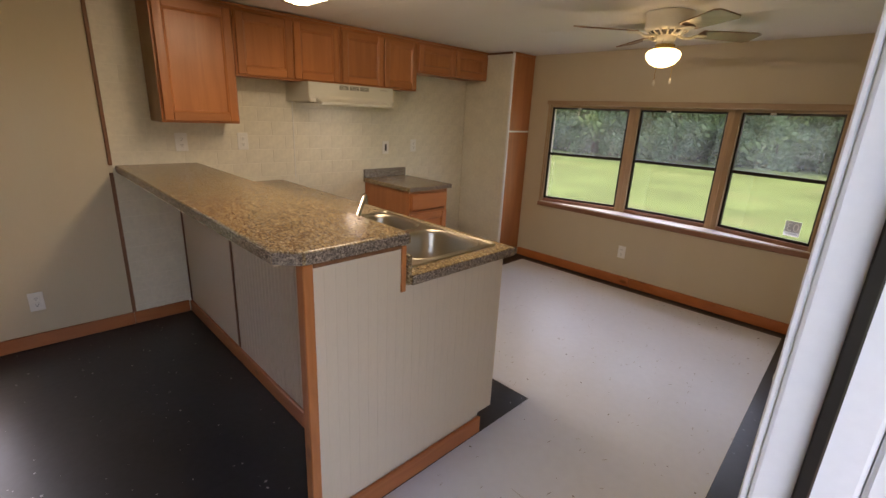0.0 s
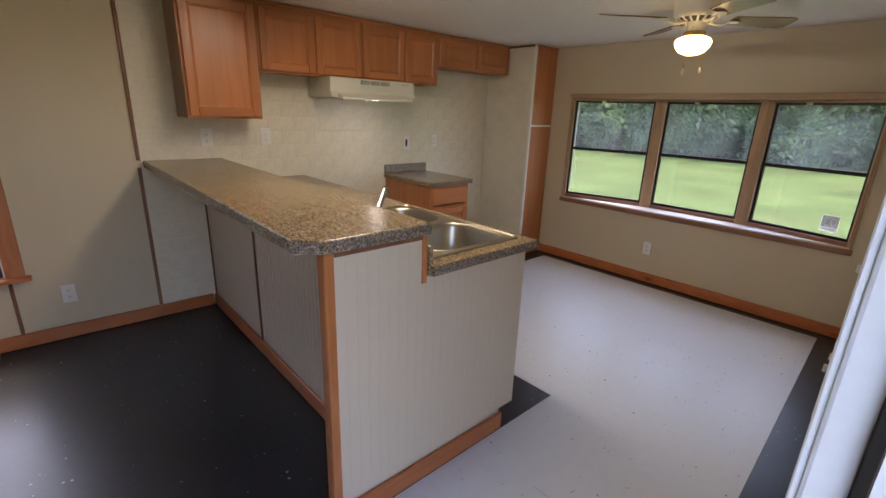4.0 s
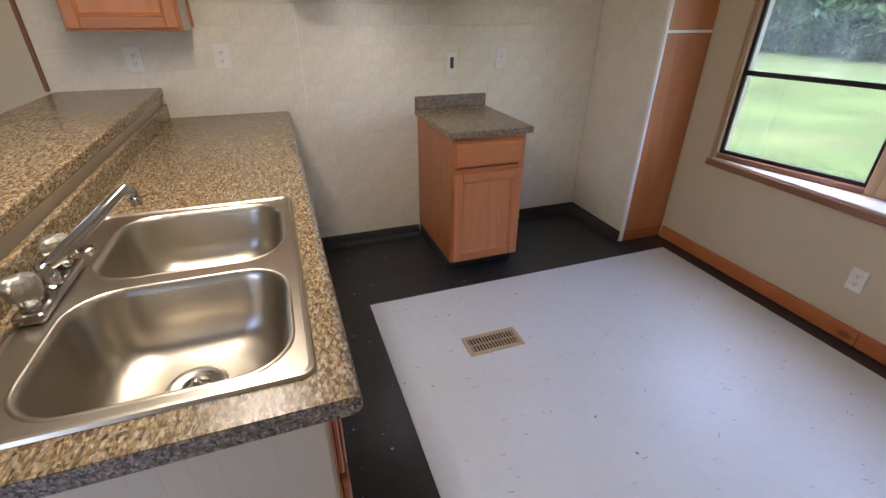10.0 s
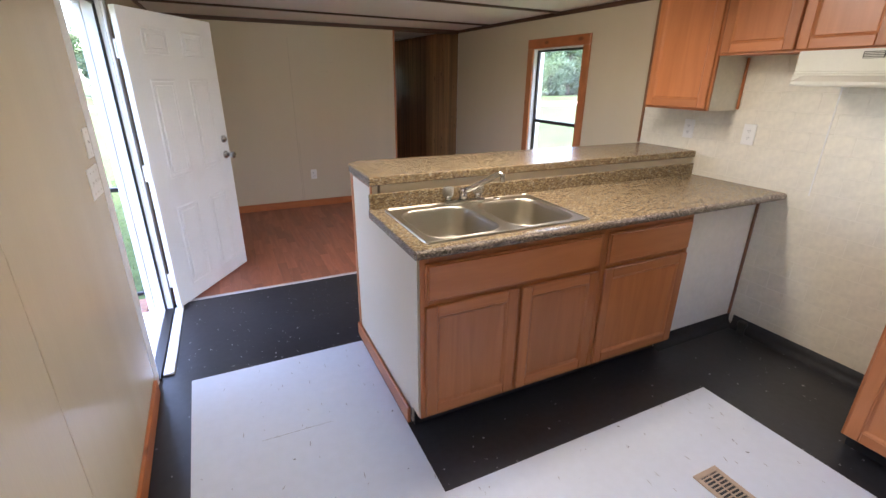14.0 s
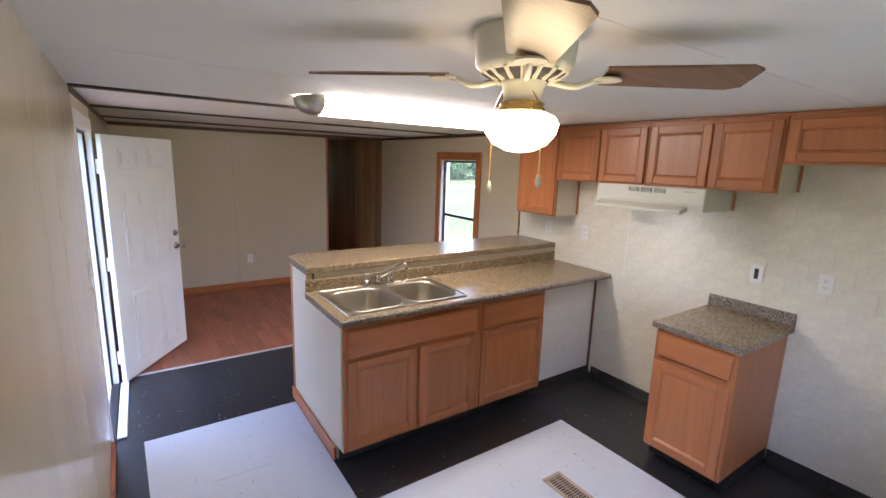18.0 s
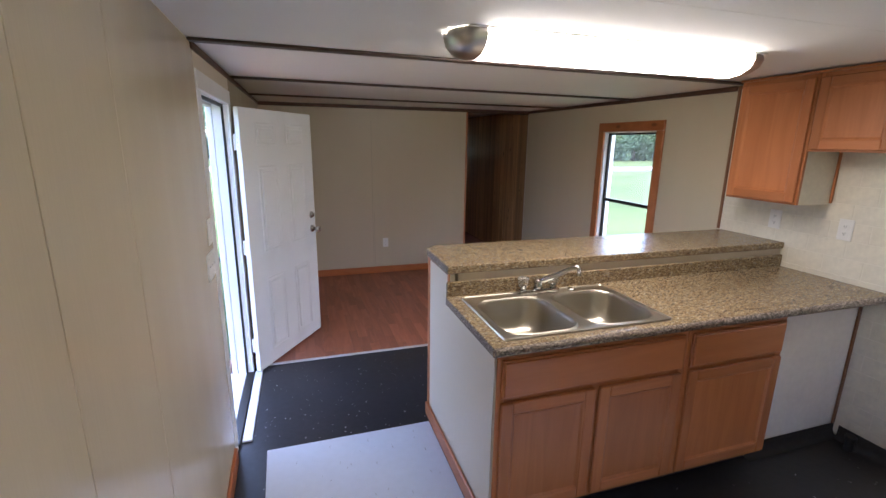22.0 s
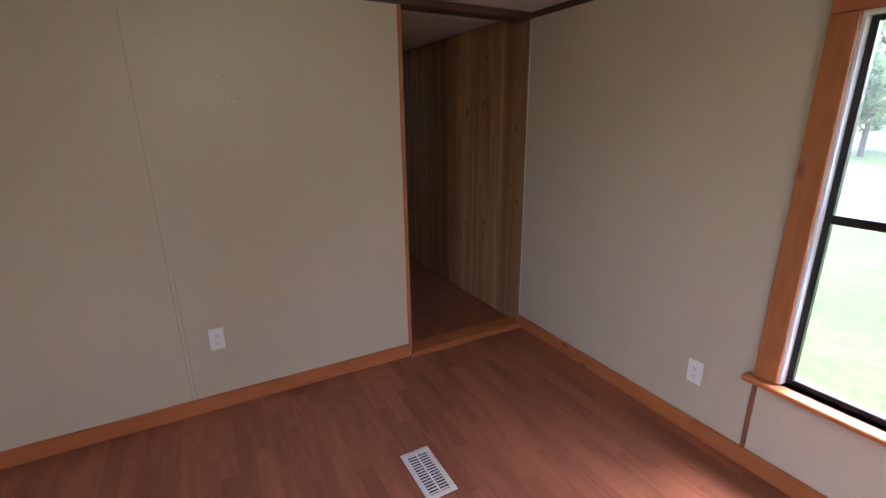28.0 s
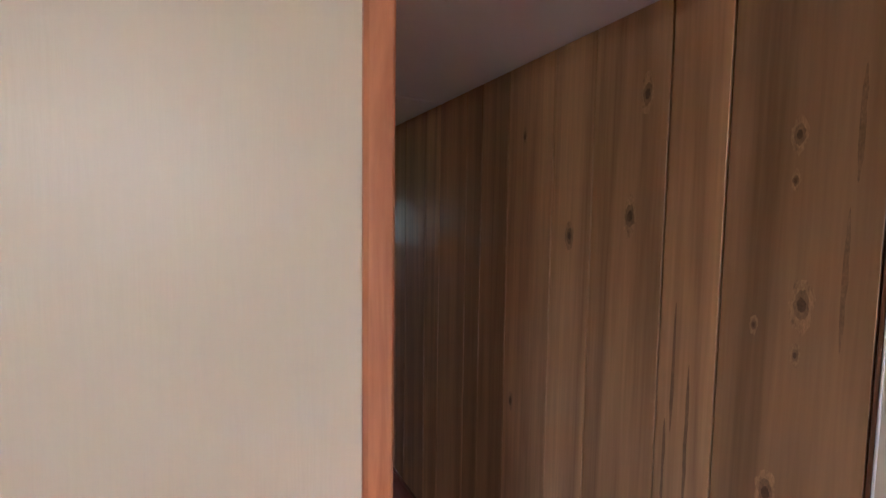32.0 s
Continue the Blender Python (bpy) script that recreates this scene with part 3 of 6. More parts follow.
for y in BATTENS:
    bm = box(XW + 0.016, XE - 0.002, y - 0.028, y + 0.028, ZC - 0.014, ZC - 0.001, 0.004)
    for v in bm.verts:
        v.co.y += 0.045 * (v.co.x + 1.66)
    part("batten", tilt(bm), M_DARK, ct)
part("crown", tilt(box(XW + 0.002, XE - 0.002, YS + 0.001, YS + 0.014, ZC - 0.04, ZC - 0.001, 0.003)), M_CROWN, ct)
part("crown", tilt(box(XW + 0.001, XW + 0.014, YS + 0.016, 0.69, ZC - 0.035, ZC - 0.001, 0.003)), M_CROWNY, ct)
part("crown", tilt(box(XE - 0.008, XE + 0.005, YS + 0.016, BATTENS[0] + 0.04, ZC - 0.035, ZC - 0.001, 0.003)), M_CROWNY, ct)
for y in (-2.745, -3.95, -5.15):
    part("seam_strip", tilt(box(XW, HALL_X, y - 0.012, y + 0.012, ZC + 0.004, ZC + 0.011, 0.002)), M_CEIL, ct, "white seam strip on the hall ceiling")

rng = random.Random(8)
bm = bmesh.new()
for _ in range(22):
    x = rng.uniform(-3.1, -0.9)
    y, s = BATTENS[0] + 0.045 * (x + 1.66) + rng.choice((-0.026, 0.024)) + rng.uniform(-0.003, 0.003), rng.uniform(0.006, 0.022)
    z = ceiling_z(x, y) - 0.0143
    bm.faces.new([bm.verts.new((x + s * math.cos(a) * rng.uniform(0.6, 1.3), y + 0.003 * math.sin(a) * rng.uniform(0.5, 1.5), z)) for a in (0, 1, 2.1, 3.1, 4.2, 5.2)])
part("paint_chip", bm, M_CEIL, ct, "pale chipped paint along the batten")

# white sheet vinyl laid over the black floor
white = [(-0.136, 0.893), (-0.256, 4.09), (-2.568, 4.083), (-2.556, 2.056), (-1.055, 2.06), (-1.055, 0.885)]
struct("vinyl_sheet", prism(white, 0.001, 0.004), M_WHITEV, "white sheet vinyl flooring with small scuffs", "floor")
rng = random.Random(5)


def inside(x, y, poly):
    hit = False
    for (x0, y0), (x1, y1) in zip(poly, poly[1:] + poly[:1]):
        if (y0 > y) != (y1 > y) and x < (x1 - x0) * (y - y0) / (y1 - y0) + x0:
            hit = not hit
    return hit


def flecks(name, count, area, material, z, keep, size, label):
    bm = bmesh.new()
    made = 0
    while made < count:
        x, y = rng.uniform(*area[:2]), rng.uniform(*area[2:])
        if not keep(x, y):
            continue
        made += 1
        s, a, k = size * rng.uniform(0.4, 1.5), rng.uniform(0, 6.28), rng.choice((0.25, 0.5, 0.8))
        pts = []
        for i in range(6):
            b = 2 * math.pi * i / 6
            u, v = s * math.cos(b) * rng.uniform(0.6, 1.2), s * k * math.sin(b) * rng.uniform(0.6, 1.2)
            pts.append((x + u * math.cos(a) - v * math.sin(a), y + u * math.sin(a) + v * math.cos(a)))
        bm.faces.new([bm.verts.new((*p, z)) for p in pts])
    return tagged(part(name, bm, material), label, "stain", kind="stuff")


flecks("paint_specks", 420, (XW, 0, STRIP_Y, 4.2), M_SPECK, 0.0008, lambda x, y: not inside(x, y, white) and not (-3.3 < x < -1.1 and 1.06 < y < 1.75), 0.0048, "small white paint specks on black vinyl")
flecks("floor_scuffs", 80, (-2.5, -0.2, 1.0, 4.05), M_SCUFF, 0.0048, lambda x, y: inside(x, y, white), 0.006, "small dark scuffs on white vinyl")
flecks("paint_drips", 85, (-1.06, -0.1, -0.04, 0.88), M_DRIP, 0.0010, lambda x, y: not inside(x, y, white), 0.0048, "white paint drips on black vinyl beside the entrance")
bm = bmesh.new()
for _ in range(330):
    x, y = rng.uniform(-2.5, -0.2), rng.uniform(0.95, 4.05)
    if inside(x, y, white):
        s, a, w = rng.uniform(0.006, 0.02), rng.gauss(1.45, 0.3), rng.uniform(0.0012, 0.003)
        dx, dy, ex, ey = s * math.cos(a), s * math.sin(a), -w * math.sin(a), w * math.cos(a)
        bm.faces.new([bm.verts.new((x + p * dx + q * ex, y + p * dy + q * ey, 0.0046)) for p, q in ((-1, 0.2), (-0.3, 1), (1, 0.1), (0.2, -1))])
bm.faces.new([bm.verts.new(p) for p in ((-0.434, 1.4875, 0.0046), (-0.434, 1.4905, 0.0046), (-0.742, 1.4955, 0.0046), (-0.742, 1.493, 0.0046))])
tagged(part("floor_scratches", bm, M_SCRATCH), "short grey strokes and one long scratch on white vinyl", "stain", kind="stuff")


# ---- baseboards ----
def board(name, x0, x1, y0, y1, z1=0.088):
    along_x = abs(x1 - x0) > abs(y1 - y0)
    ob = part(name, lean(box(x0, x1, y0, y1, 0.004, z1, 0.003)) if x0 > -0.1 else box(x0, x1, y0, y1, 0.004, z1, 0.003), M_PINEX if along_x else M_PINEY)
    return tagged(ob, "knotty orange-stained pine baseboard", "baseboard", "baseboards", "structure")


board("baseboard", HALL_X + 0.013, XE - 0.002, YS + 0.001, YS + 0.017)
board("baseboard", XW + 0.001, XW + 0.017, YS + 0.004, -1.02)
board("baseboard", XW + 0.001, XW + 0.017, -1.018, 0.70)
board("baseboard", XW + 0.001, XW + 0.017, 0.702, 1.036)
board("baseboard", XE - 0.017, XE - 0.001, YS + 0.02, -0.13)
board("baseboard", XE - 0.017, XE - 0.001, 0.94, YN - 0.002)
board("baseboard", -2.717, -1.45, YN - 0.017, YN - 0.001)
board("baseboard", -1.448, XE - 0.10, YN - 0.017, YN - 0.001)

# black vinyl coved up the kitchen walls
cove = thing("cove_base", pose(0, 0, 0), "black vinyl flooring coved up the foot of the kitchen wall", "baseboard", kind="structure")


def cove_strip(pts):
    """Vinyl that curves from floor to wall along a wall at x = XW or an end at y."""
    bm = bmesh.new()
    rows = []
    for d, z in ((0.05, 0.001), (0.03, 0.004), (0.014, 0.013), (0.006, 0.03), (0.004, 0.075), (0.001, 0.076)):
        rows.append([bm.verts.new((x + nx * d, y + ny * d, z)) for x, y, nx, ny in pts])
    for a, b in zip(rows, rows[1:]):
        for i in range(len(pts) - 1):
            bm.faces.new((a[i], a[i + 1], b[i + 1], b[i]))
    bmesh.ops.recalc_face_normals(bm, faces=bm.faces)
    return bm


part("cove_strip", cove_strip([(XW + 0.005, 1.70, 1, 0), (XW + 0.005, 2.57, 1, 0)]), M_COVE, cove, smooth=True)
part("cove_strip", cove_strip([(XW + 0.005, 3.015, 1, 0), (XW + 0.005, 3.852, 1, -1), (-2.738, 3.852, 0, -1)]), M_COVE, cove, smooth=True)
part("cove_strip", cove_strip([(XW + 0.005, 1.668, 0, 1), (-2.62, 1.668, 0, 1)]), M_COVE, cove, smooth=True)

# transition strip between black vinyl and laminate
tr = thing("transition_strip", pose(-1.6, STRIP_Y, 0), "pale metal strip between vinyl and laminate floors", "trim", kind="structure")
part("strip", box(XW + 0.02, -0.05, STRIP_Y - 0.016, STRIP_Y + 0.016, 0.0005, 0.0075, 0.003), M_ALU, tr)

# ---- entrance ----
df = thing("door_frame", pose(0, 0.39, 0), "white painted door frame with inside casing, scuffed", "door frame", kind="structure")
part("casing", box(XE - 0.002, XE + 0.0055, DOOR_Y1 + 0.004, DOOR_Y1 + 0.094, 0.0, DOOR_Z + 0.0, 0.002), M_WHITE, df)
part("casing", box(XE - 0.006, XE + 0.0055, DOOR_Y0 - 0.085, DOOR_Y0, 0.0, DOOR_Z, 0.003), M_WHITE, df)
part("casing", box(XE - 0.0065, XE + 0.0055, DOOR_Y0 - 0.085, DOOR_Y1 + 0.094, DOOR_Z + 0.001, DOOR_Z + 0.085, 0.003), M_WHITE, df)
part("jamb", box(XE + 0.006, 0.112, DOOR_Y1, DOOR_Y1 + 0.029, 0.0, DOOR_Z + 0.029, 0.005, 2), M_WHITE, df)
part("jamb", box(XE + 0.006, 0.112, DOOR_Y0 - 0.029, DOOR_Y0 - 0.001, 0.0, DOOR_Z + 0.029, 0.002), M_WHITE, df)
part("jamb", box(XE + 0.006, 0.112, DOOR_Y0, DOOR_Y1, DOOR_Z, DOOR_Z + 0.029, 0.002), M_WHITE, df)
part("stop", box(0.062, 0.076, DOOR_Y1 - 0.012, DOOR_Y1, 0.02, DOOR_Z, 0.002), M_BRONZE, df, "dark weatherstrip")
part("stop", box(0.046, 0.060, DOOR_Y0, DOOR_Y0 + 0.008, 0.02, DOOR_Z, 0.002), M_BRONZE, df, "dark weatherstrip")
part("stop", box(0.05, 0.062, DOOR_Y0 + 0.02, DOOR_Y1 - 0.02, DOOR_Z - 0.02, DOOR_Z, 0.002), M_BRONZE, df, "dark weatherstrip")
part("brickmould", box(0.113, 0.15, DOOR_Y1 - 0.002, DOOR_Y1 + 0.05, -0.02, DOOR_Z + 0.05, 0.004), M_WHITE, df)
part("brickmould", box(0.113, 0.15, DOOR_Y0 - 0.06, DOOR_Y0 + 0.003, -0.02, DOOR_Z + 0.05, 0.004), M_WHITE, df)
part("brickmould", box(0.113, 0.15, DOOR_Y0 + 0.004, DOOR_Y1 - 0.003, DOOR_Z - 0.02, DOOR_Z + 0.05, 0.004), M_WHITE, df)
part("threshold", box(XE - 0.012, 0.058, DOOR_Y0 - 0.02, DOOR_Y1 + 0.02, 0.001, 0.02, 0.004), M_BRONZE, df, "dark metal threshold")
part("outer_sill", box(0.059, 0.19, DOOR_Y0 - 0.02, DOOR_Y1 + 0.02, -0.045, 0.016, 0.004), M_WHITE, df, "white outer sill")
part("threshold_strip", box(-0.05, 0.002, DOOR_Y0 - 0.02, DOOR_Y1 - 0.02, 0.001, 0.014, 0.004), M_WHITE, df, "white screwed-down floor strip")
for k in range(5):
    part("screw", lathe([(0.004, 0.0), (0.004, 0.0012), (0.001, 0.0016)], (-0.03, 0.05 + 0.17 * k, 0.0138), 10), M_NICKEL, df)

door = thing("door_1", pose(-0.008, -0.024, 0.02, 0, 0, 180 + 57.2), "white six-panel entrance door standing wide open", "door", kind="structure")
DW, DH, DT = 0.835, 1.84, 0.038
part("slab", box(0.0, DW, -DT, 0.0, 0.0, DH, 0.003), M_WHITE, door, local=True)
cols = [(0.145, 0.36), (0.49, 0.705)]
rowz = [(0.10, 0.665), (0.855, 1.46), (1.6, 1.75)]
for face in (0.0, -DT):
    s = 1 if face == 0.0 else -1
    for x0, x1 in cols:
        for z0, z1 in rowz:
            bm = bmesh.new()
            for w0, w1, d in ((0.0, 0.015, 0.008), (0.014, 0.034, -0.001), (0.034, 0.2, 0.007)):
                if d < 0:
                    continue
                if w1 < 0.1:
                    for bx in ((x0, x1, z0, z0 + w1), (x0, x1, z1 - w1, z1), (x0, x0 + w1, z0 + w1, z1 - w1), (x1 - w1, x1, z0 + w1, z1 - w1)):
                        box(bx[0], bx[1], min(face, face + s * d), max(face, face + s * d), bx[2], bx[3], 0.0035, bm=bm)
                else:
                    box(x0 + w0, x1 - w0, min(face, face + s * d), max(face, face + s * d), z0 + w0, z1 - w0, 0.0068, bm=bm)
            part("panel", bm, M_WHITE, door, local=True)
for z, r in ((1.035, 0.028), (0.918, 0.03)):
    for s, y in ((1, 0.0), (-1, -DT)):
        ob = part("deadbolt" if z > 1 else "rosette", lathe([(r, 0), (r, s * 0.006), (r * 0.75, s * 0.012), (r * 0.6, s * 0.02)], (DW - 0.06, y, z), 20, axis="y"), M_HARDW, door, "dull nickel", local=True, smooth=True)
        if z < 1:
            part("knob", lathe([(0.012, s * 0.012), (0.013, s * 0.034), (0.019, s * 0.04), (0.0235, s * 0.05), (0.025, s * 0.066), (0.023, s * 0.072), (0.01, s * 0.0735)], (DW - 0.06, y, z), 24, axis="y"), M_HARDW, ob, "tulip-shaped satin nickel knob", local=True, smooth=True)
for z in (0.2, 0.92, 1.62):
    h = part("hinge", tube([(-0.004, 0.004, z - 0.05), (-0.004, 0.004, z + 0.05)], 0.007, 10), M_WHITE, door, "painted steel hinge", local=True)
    part("leaf", box(-0.004, -0.001, -DT + 0.002, 0.0, z - 0.05, z + 0.05, 0.0005), M_WHITE, h, local=True)
    for k in (-0.03, 0.0, 0.03):
        part("screw", lathe([(0.004, 0), (0.004, -0.001)], (-0.004, -0.018, z + k), 8, axis="x"), M_NICKEL, h, local=True)

# ---- bay window ----
BAY = [(-2.495, 4.205), (-1.73, 4.385), (-0.937, 4.37), (-0.247, 4.212)]
bay = thing("window_1", pose(-1.36, 4.2, 0.62), "shallow triple bay window with dark sashes and tan wooden frames", "window", kind="structure")
out = [(-2.60, 4.201), (-0.12, 4.201), (-0.12, 4.34), (-0.93, 4.56), (-1.79, 4.56), (-2.60, 4.34)]
part("window_sill", prism(out, 0.56, 0.645), M_SILLW, bay, "white painted sill board, worn")
part("head_board", prism(out, 1.595, 1.68), M_WFRAMEX, bay)
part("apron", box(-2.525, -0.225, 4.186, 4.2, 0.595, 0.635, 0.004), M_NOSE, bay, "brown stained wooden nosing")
part("casing", box(-2.525, -0.222, 4.178, 4.2, 1.597, 1.635, 0.004), M_WFRAMEX, bay)
part("casing", box(-2.512, -2.498, 4.190, 4.2, 0.636, 1.596, 0.002), M_WFRAME, bay)
part("casing", box(-0.2465, -0.234, 4.190, 4.2, 0.636, 1.596, 0.002), M_WFRAME, bay)
for i in range(3):
    (ax, ay), (bx, by) = BAY[i], BAY[i + 1]
    length, turn = math.hypot(bx - ax, by - ay), math.degrees(math.atan2(by - ay, bx - ax))
    place = pose(ax, ay, 0.645, 0, 0, turn)
    z1 = 0.95

    def bay_part(name, bm, m, parent, label=""):
        bm.transform(place)
        return part(name, bm, m, parent, label)

    fr = bay_part("window_frame", box(0.0, 0.046 if i else 0.02, -0.012, 0.05, 0.0, z1, 0.003), M_WFRAME, bay)
    bay_part("stile", box(length - (0.046 if i < 2 else 0.016), length, -0.012, 0.05, 0.0, z1, 0.003), M_WFRAME, fr)
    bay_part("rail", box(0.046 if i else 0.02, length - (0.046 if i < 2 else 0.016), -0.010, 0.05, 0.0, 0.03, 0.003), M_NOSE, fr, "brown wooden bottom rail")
    bay_part("rail", box(0.046 if i else 0.02, length - (0.046 if i < 2 else 0.016), -0.010, 0.05, z1 - 0.02, z1, 0.003), M_WFRAMEX, fr)
    bm = bmesh.new()
    lo, hi, l, r = 0.03, z1 - 0.02, 0.046 if i else 0.02, length - (0.046 if i < 2 else 0.016)
    for q in ((l, l + 0.018, lo, hi), (r - 0.018, r, lo, hi), (l + 0.018, r - 0.018, lo, lo + 0.02), (l + 0.018, r - 0.018, hi - 0.016, hi), (l + 0.018, r - 0.018, 0.47, 0.496)):
        box(q[0], q[1], 0.012, 0.036, q[2], q[3], 0.002, bm=bm)
    sash = bay_part("sash", bm, M_BRONZE, bay, "dark bronze aluminium sash")
    for zz, mm in (((lo + 0.02, 0.47), M_GLASS), ((0.496, hi - 0.016), M_HAZE)):
        pane = bay_part("pane", box(l + 0.018, r - 0.018, 0.022, 0.026, *zz), mm, sash)
        pane.visible_shadow = False
    bay_part("bracket", box(length * 0.35, length * 0.35 + 0.03, -0.014, 0.01, z1 - 0.035, z1 - 0.02, 0.002), M_WHITE, bay, "small white curtain bracket")
    if i == 2:
        def card(x0, x1, y, z0, z1):
            bm = bmesh.new()
            bm.faces.new([bm.verts.new(p) for p in ((x0, y, z0), (x1, y, z0), (x1, y, z1), (x0, y, z1))])
            return bm

        st = bay_part("sticker", card(length - 0.20, length - 0.10, 0.0212, 0.075, 0.185), M_PAPERW, bay, "grey and white inspection sticker, seen from behind")
        bay_part("field", card(length - 0.196, length - 0.104, 0.0205, 0.105, 0.181), M_PAPER, st, "grey field")
        bay_part("line", card(length - 0.19, length - 0.11, 0.0205, 0.084, 0.097), M_PAPER, st, "grey lines")
        fc = bpy.data.curves.new("number", "FONT")
        fc.body, fc.size, fc.align_x = "03", 0.085, "CENTER"
        num = new("number", fc)
        fc.materials.append(M_PAPERW)
        num.parent = st
        num.matrix_basis = INV[st] @ place @ pose(length - 0.15, 0.0195, 0.113, 90, 0, 0) @ Matrix.Diagonal((-1, 1, 1, 1))

# ---- living room window ----
lw = thing("window_2", pose(XW, -0.41, 0.46), "single-hung window with orange-stained pine casing and sill", "window", kind="structure")
a, b, zl, zh = -0.72, -0.008, 0.44, 1.78
part("casing", box(XW - 0.001 + 0.002, XW + 0.02, a - 0.08, a + 0.003, zl + 0.002, zh, 0.003), M_PINEZ, lw)
part("casing", box(XW + 0.001, XW + 0.02, b - 0.003, b + 0.08, zl + 0.002, zh, 0.003), M_PINEZ, lw)
part("casing", box(XW + 0.001, XW + 0.021, a - 0.08, b + 0.08, zh + 0.001, zh + 0.085, 0.003), M_PINEY, lw)
part("window_sill", box(XW - 0.05, XW + 0.055, a - 0.105, b + 0.105, zl - 0.022, zl, 0.004), M_PINEY, lw, "glossy orange pine sill")
for y0, y1 in ((a, a + 0.012), (b - 0.012, b)):
    part("jamb", box(XW - 0.118, XW, y0, y1, zl, zh, 0.001), M_WHITE, lw, "white painted jamb")
part("jamb", box(XW - 0.118, XW, a + 0.012, b - 0.012, zh - 0.012, zh, 0.001), M_WHITE, lw, "white painted jamb")
bm = bmesh.new()
mid = 1.112
for q in ((a + 0.012, a + 0.034, zl, zh - 0.012), (b - 0.034, b - 0.012, zl, zh - 0.012), (a + 0.034, b - 0.034, zl, zl + 0.025), (a + 0.034, b - 0.034, zh - 0.03, zh - 0.012), (a + 0.034, b - 0.034, mid - 0.016, mid + 0.016)):
    box(XW - 0.06, XW - 0.034, q[0], q[1], q[2], q[3], 0.002, bm=bm)
sash = part("sash", bm, M_BRONZE, lw, "dark bronze aluminium sash")
for z0, z1, mm in ((zl + 0.025, mid - 0.016, M_GLASS), (mid + 0.016, zh - 0.03, M_DUSTY)):
    pane = part("pane", box(XW - 0.049, XW - 0.045, a + 0.034, b - 0.034, z0, z1), mm, sash)
    pane.visible_shadow = False
part("strip", box(XW + 0.001, XW + 0.008, -0.80, -0.782, 0.088, zl - 0.023, 0.002), M_TRIM, lw, "narrow brown seam strip below the sill")
part("strip", box(XW + 0.001, XW + 0.008, -0.01, 0.008, 0.088, zl - 0.023, 0.002), M_TRIM, lw, "narrow brown seam strip below the sill")

# ---- hall ----
hd = thing("hall_doorway", pose(HALL_X, YS, 0), "orange-stained oak edge trim round the open hall doorway", "trim", kind="structure")
part("edge_trim", box(HALL_X - 0.012, HALL_X + 0.011, YS - 0.092, YS + 0.006, 0.03, HALL_Z + 0.01, 0.003), M_TRIMOAK, hd)
part("head_trim", box(XW + 0.016, HALL_X - 0.013, YS - 0.09, YS + 0.004, HALL_Z - 0.014, HALL_Z - 0.001, 0.002), M_CROWN, hd, "dark head trim")
part("sill_board", box(XW + 0.002, HALL_X - 0.002, YS - 0.11, YS + 0.03, 0.004, 0.03, 0.006), M_PINEX, hd, "worn orange pine threshold board")
part("edge_strip", box(XW + 0.02, HALL_X + 0.01, YS + 0.031, YS + 0.043, 0.001, 0.022, 0.003), M_PINEX, hd)
# the quarter-round is white; its brown colour carries the shade of the hall
part("quarter_round", box(XW + 0.004, XW + 0.018, YS - 3.98, YS - 0.112, -0.003, 0.016, 0.004), M_TRIM, hd, "white quarter-round along the hall floor, browned to match the dark hall")
# unseen pane in the added opening that brings daylight into the hall
pane = tagged(part("window_3", box(XW + 0.3, XW + 0.58, YS - 4.06, YS - 4.055, 1.3, 1.75), M_GLASS), "unseen glass window added at the hall end to let daylight in", "window", kind="structure")
pane.visible_shadow = False

# ---- joinery ----
def mapper(facing, at):
    """Draws boxes given as (u0, u1, v0, v1, depth0, depth1) on a front that faces +x or +y."""
    def make(u0, u1, v0, v1, d0, d1, bev=0.0, bm=None, seg=1):
        if facing == "x":
            return box(at + d0, at + d1, u0, u1, v0, v1, bev, seg, bm)
        return box(u0, u1, at + d0, at + d1, v0, v1, bev, seg, bm)
    return make


def panel_door(parent, facing, at, u0, u1, v0, v1, name="door", w=0.052):
    """A framed cabinet door: two stiles, two rails and a sunk panel with a sloped edge."""
    put = mapper(facing, at)
    d = part(name, put(u0, u0 + w, v0, v1, 0.0, 0.018, 0.004), M_OAK, parent)
    part("stile", put(u1 - w, u1, v0, v1, 0.0, 0.018, 0.004), M_OAK, d)
    rail = M_OAKH if facing == "x" else M_OAKX
    part("rail", put(u0 + w, u1 - w, v0, v0 + w, 0.0, 0.0175, 0.004), rail, d)
    part("rail", put(u0 + w, u1 - w, v1 - w, v1, 0.0, 0.0175, 0.004), rail, d)
    bm = bmesh.new()
    rows = []
    for inset, depth in ((0.0, 0.0), (0.0, 0.015), (0.003, 0.0155), (0.007, 0.012), (0.011, 0.0075), (0.014, 0.007)):
        a0, a1, b0, b1 = u0 + w + inset, u1 - w - inset, v0 + w + inset, v1 - w - inset
        rows.append([bm.verts.new((at + depth, u, v) if facing == "x" else (u, at + depth, v)) for u, v in ((a0, b0), (a1, b0), (a1, b1), (a0, b1))])
    for p, q in zip(rows, rows[1:]):
        for i in range(4):
            bm.faces.new((p[i], p[(i + 1) % 4], q[(i + 1) % 4], q[i]))
    bm.faces.new(rows[-1])
    bm.faces.new(rows[0][::-1])
    bmesh.ops.recalc_face_normals(bm, faces=bm.faces)
    part("panel", bm, M_OAK, d)
    return d


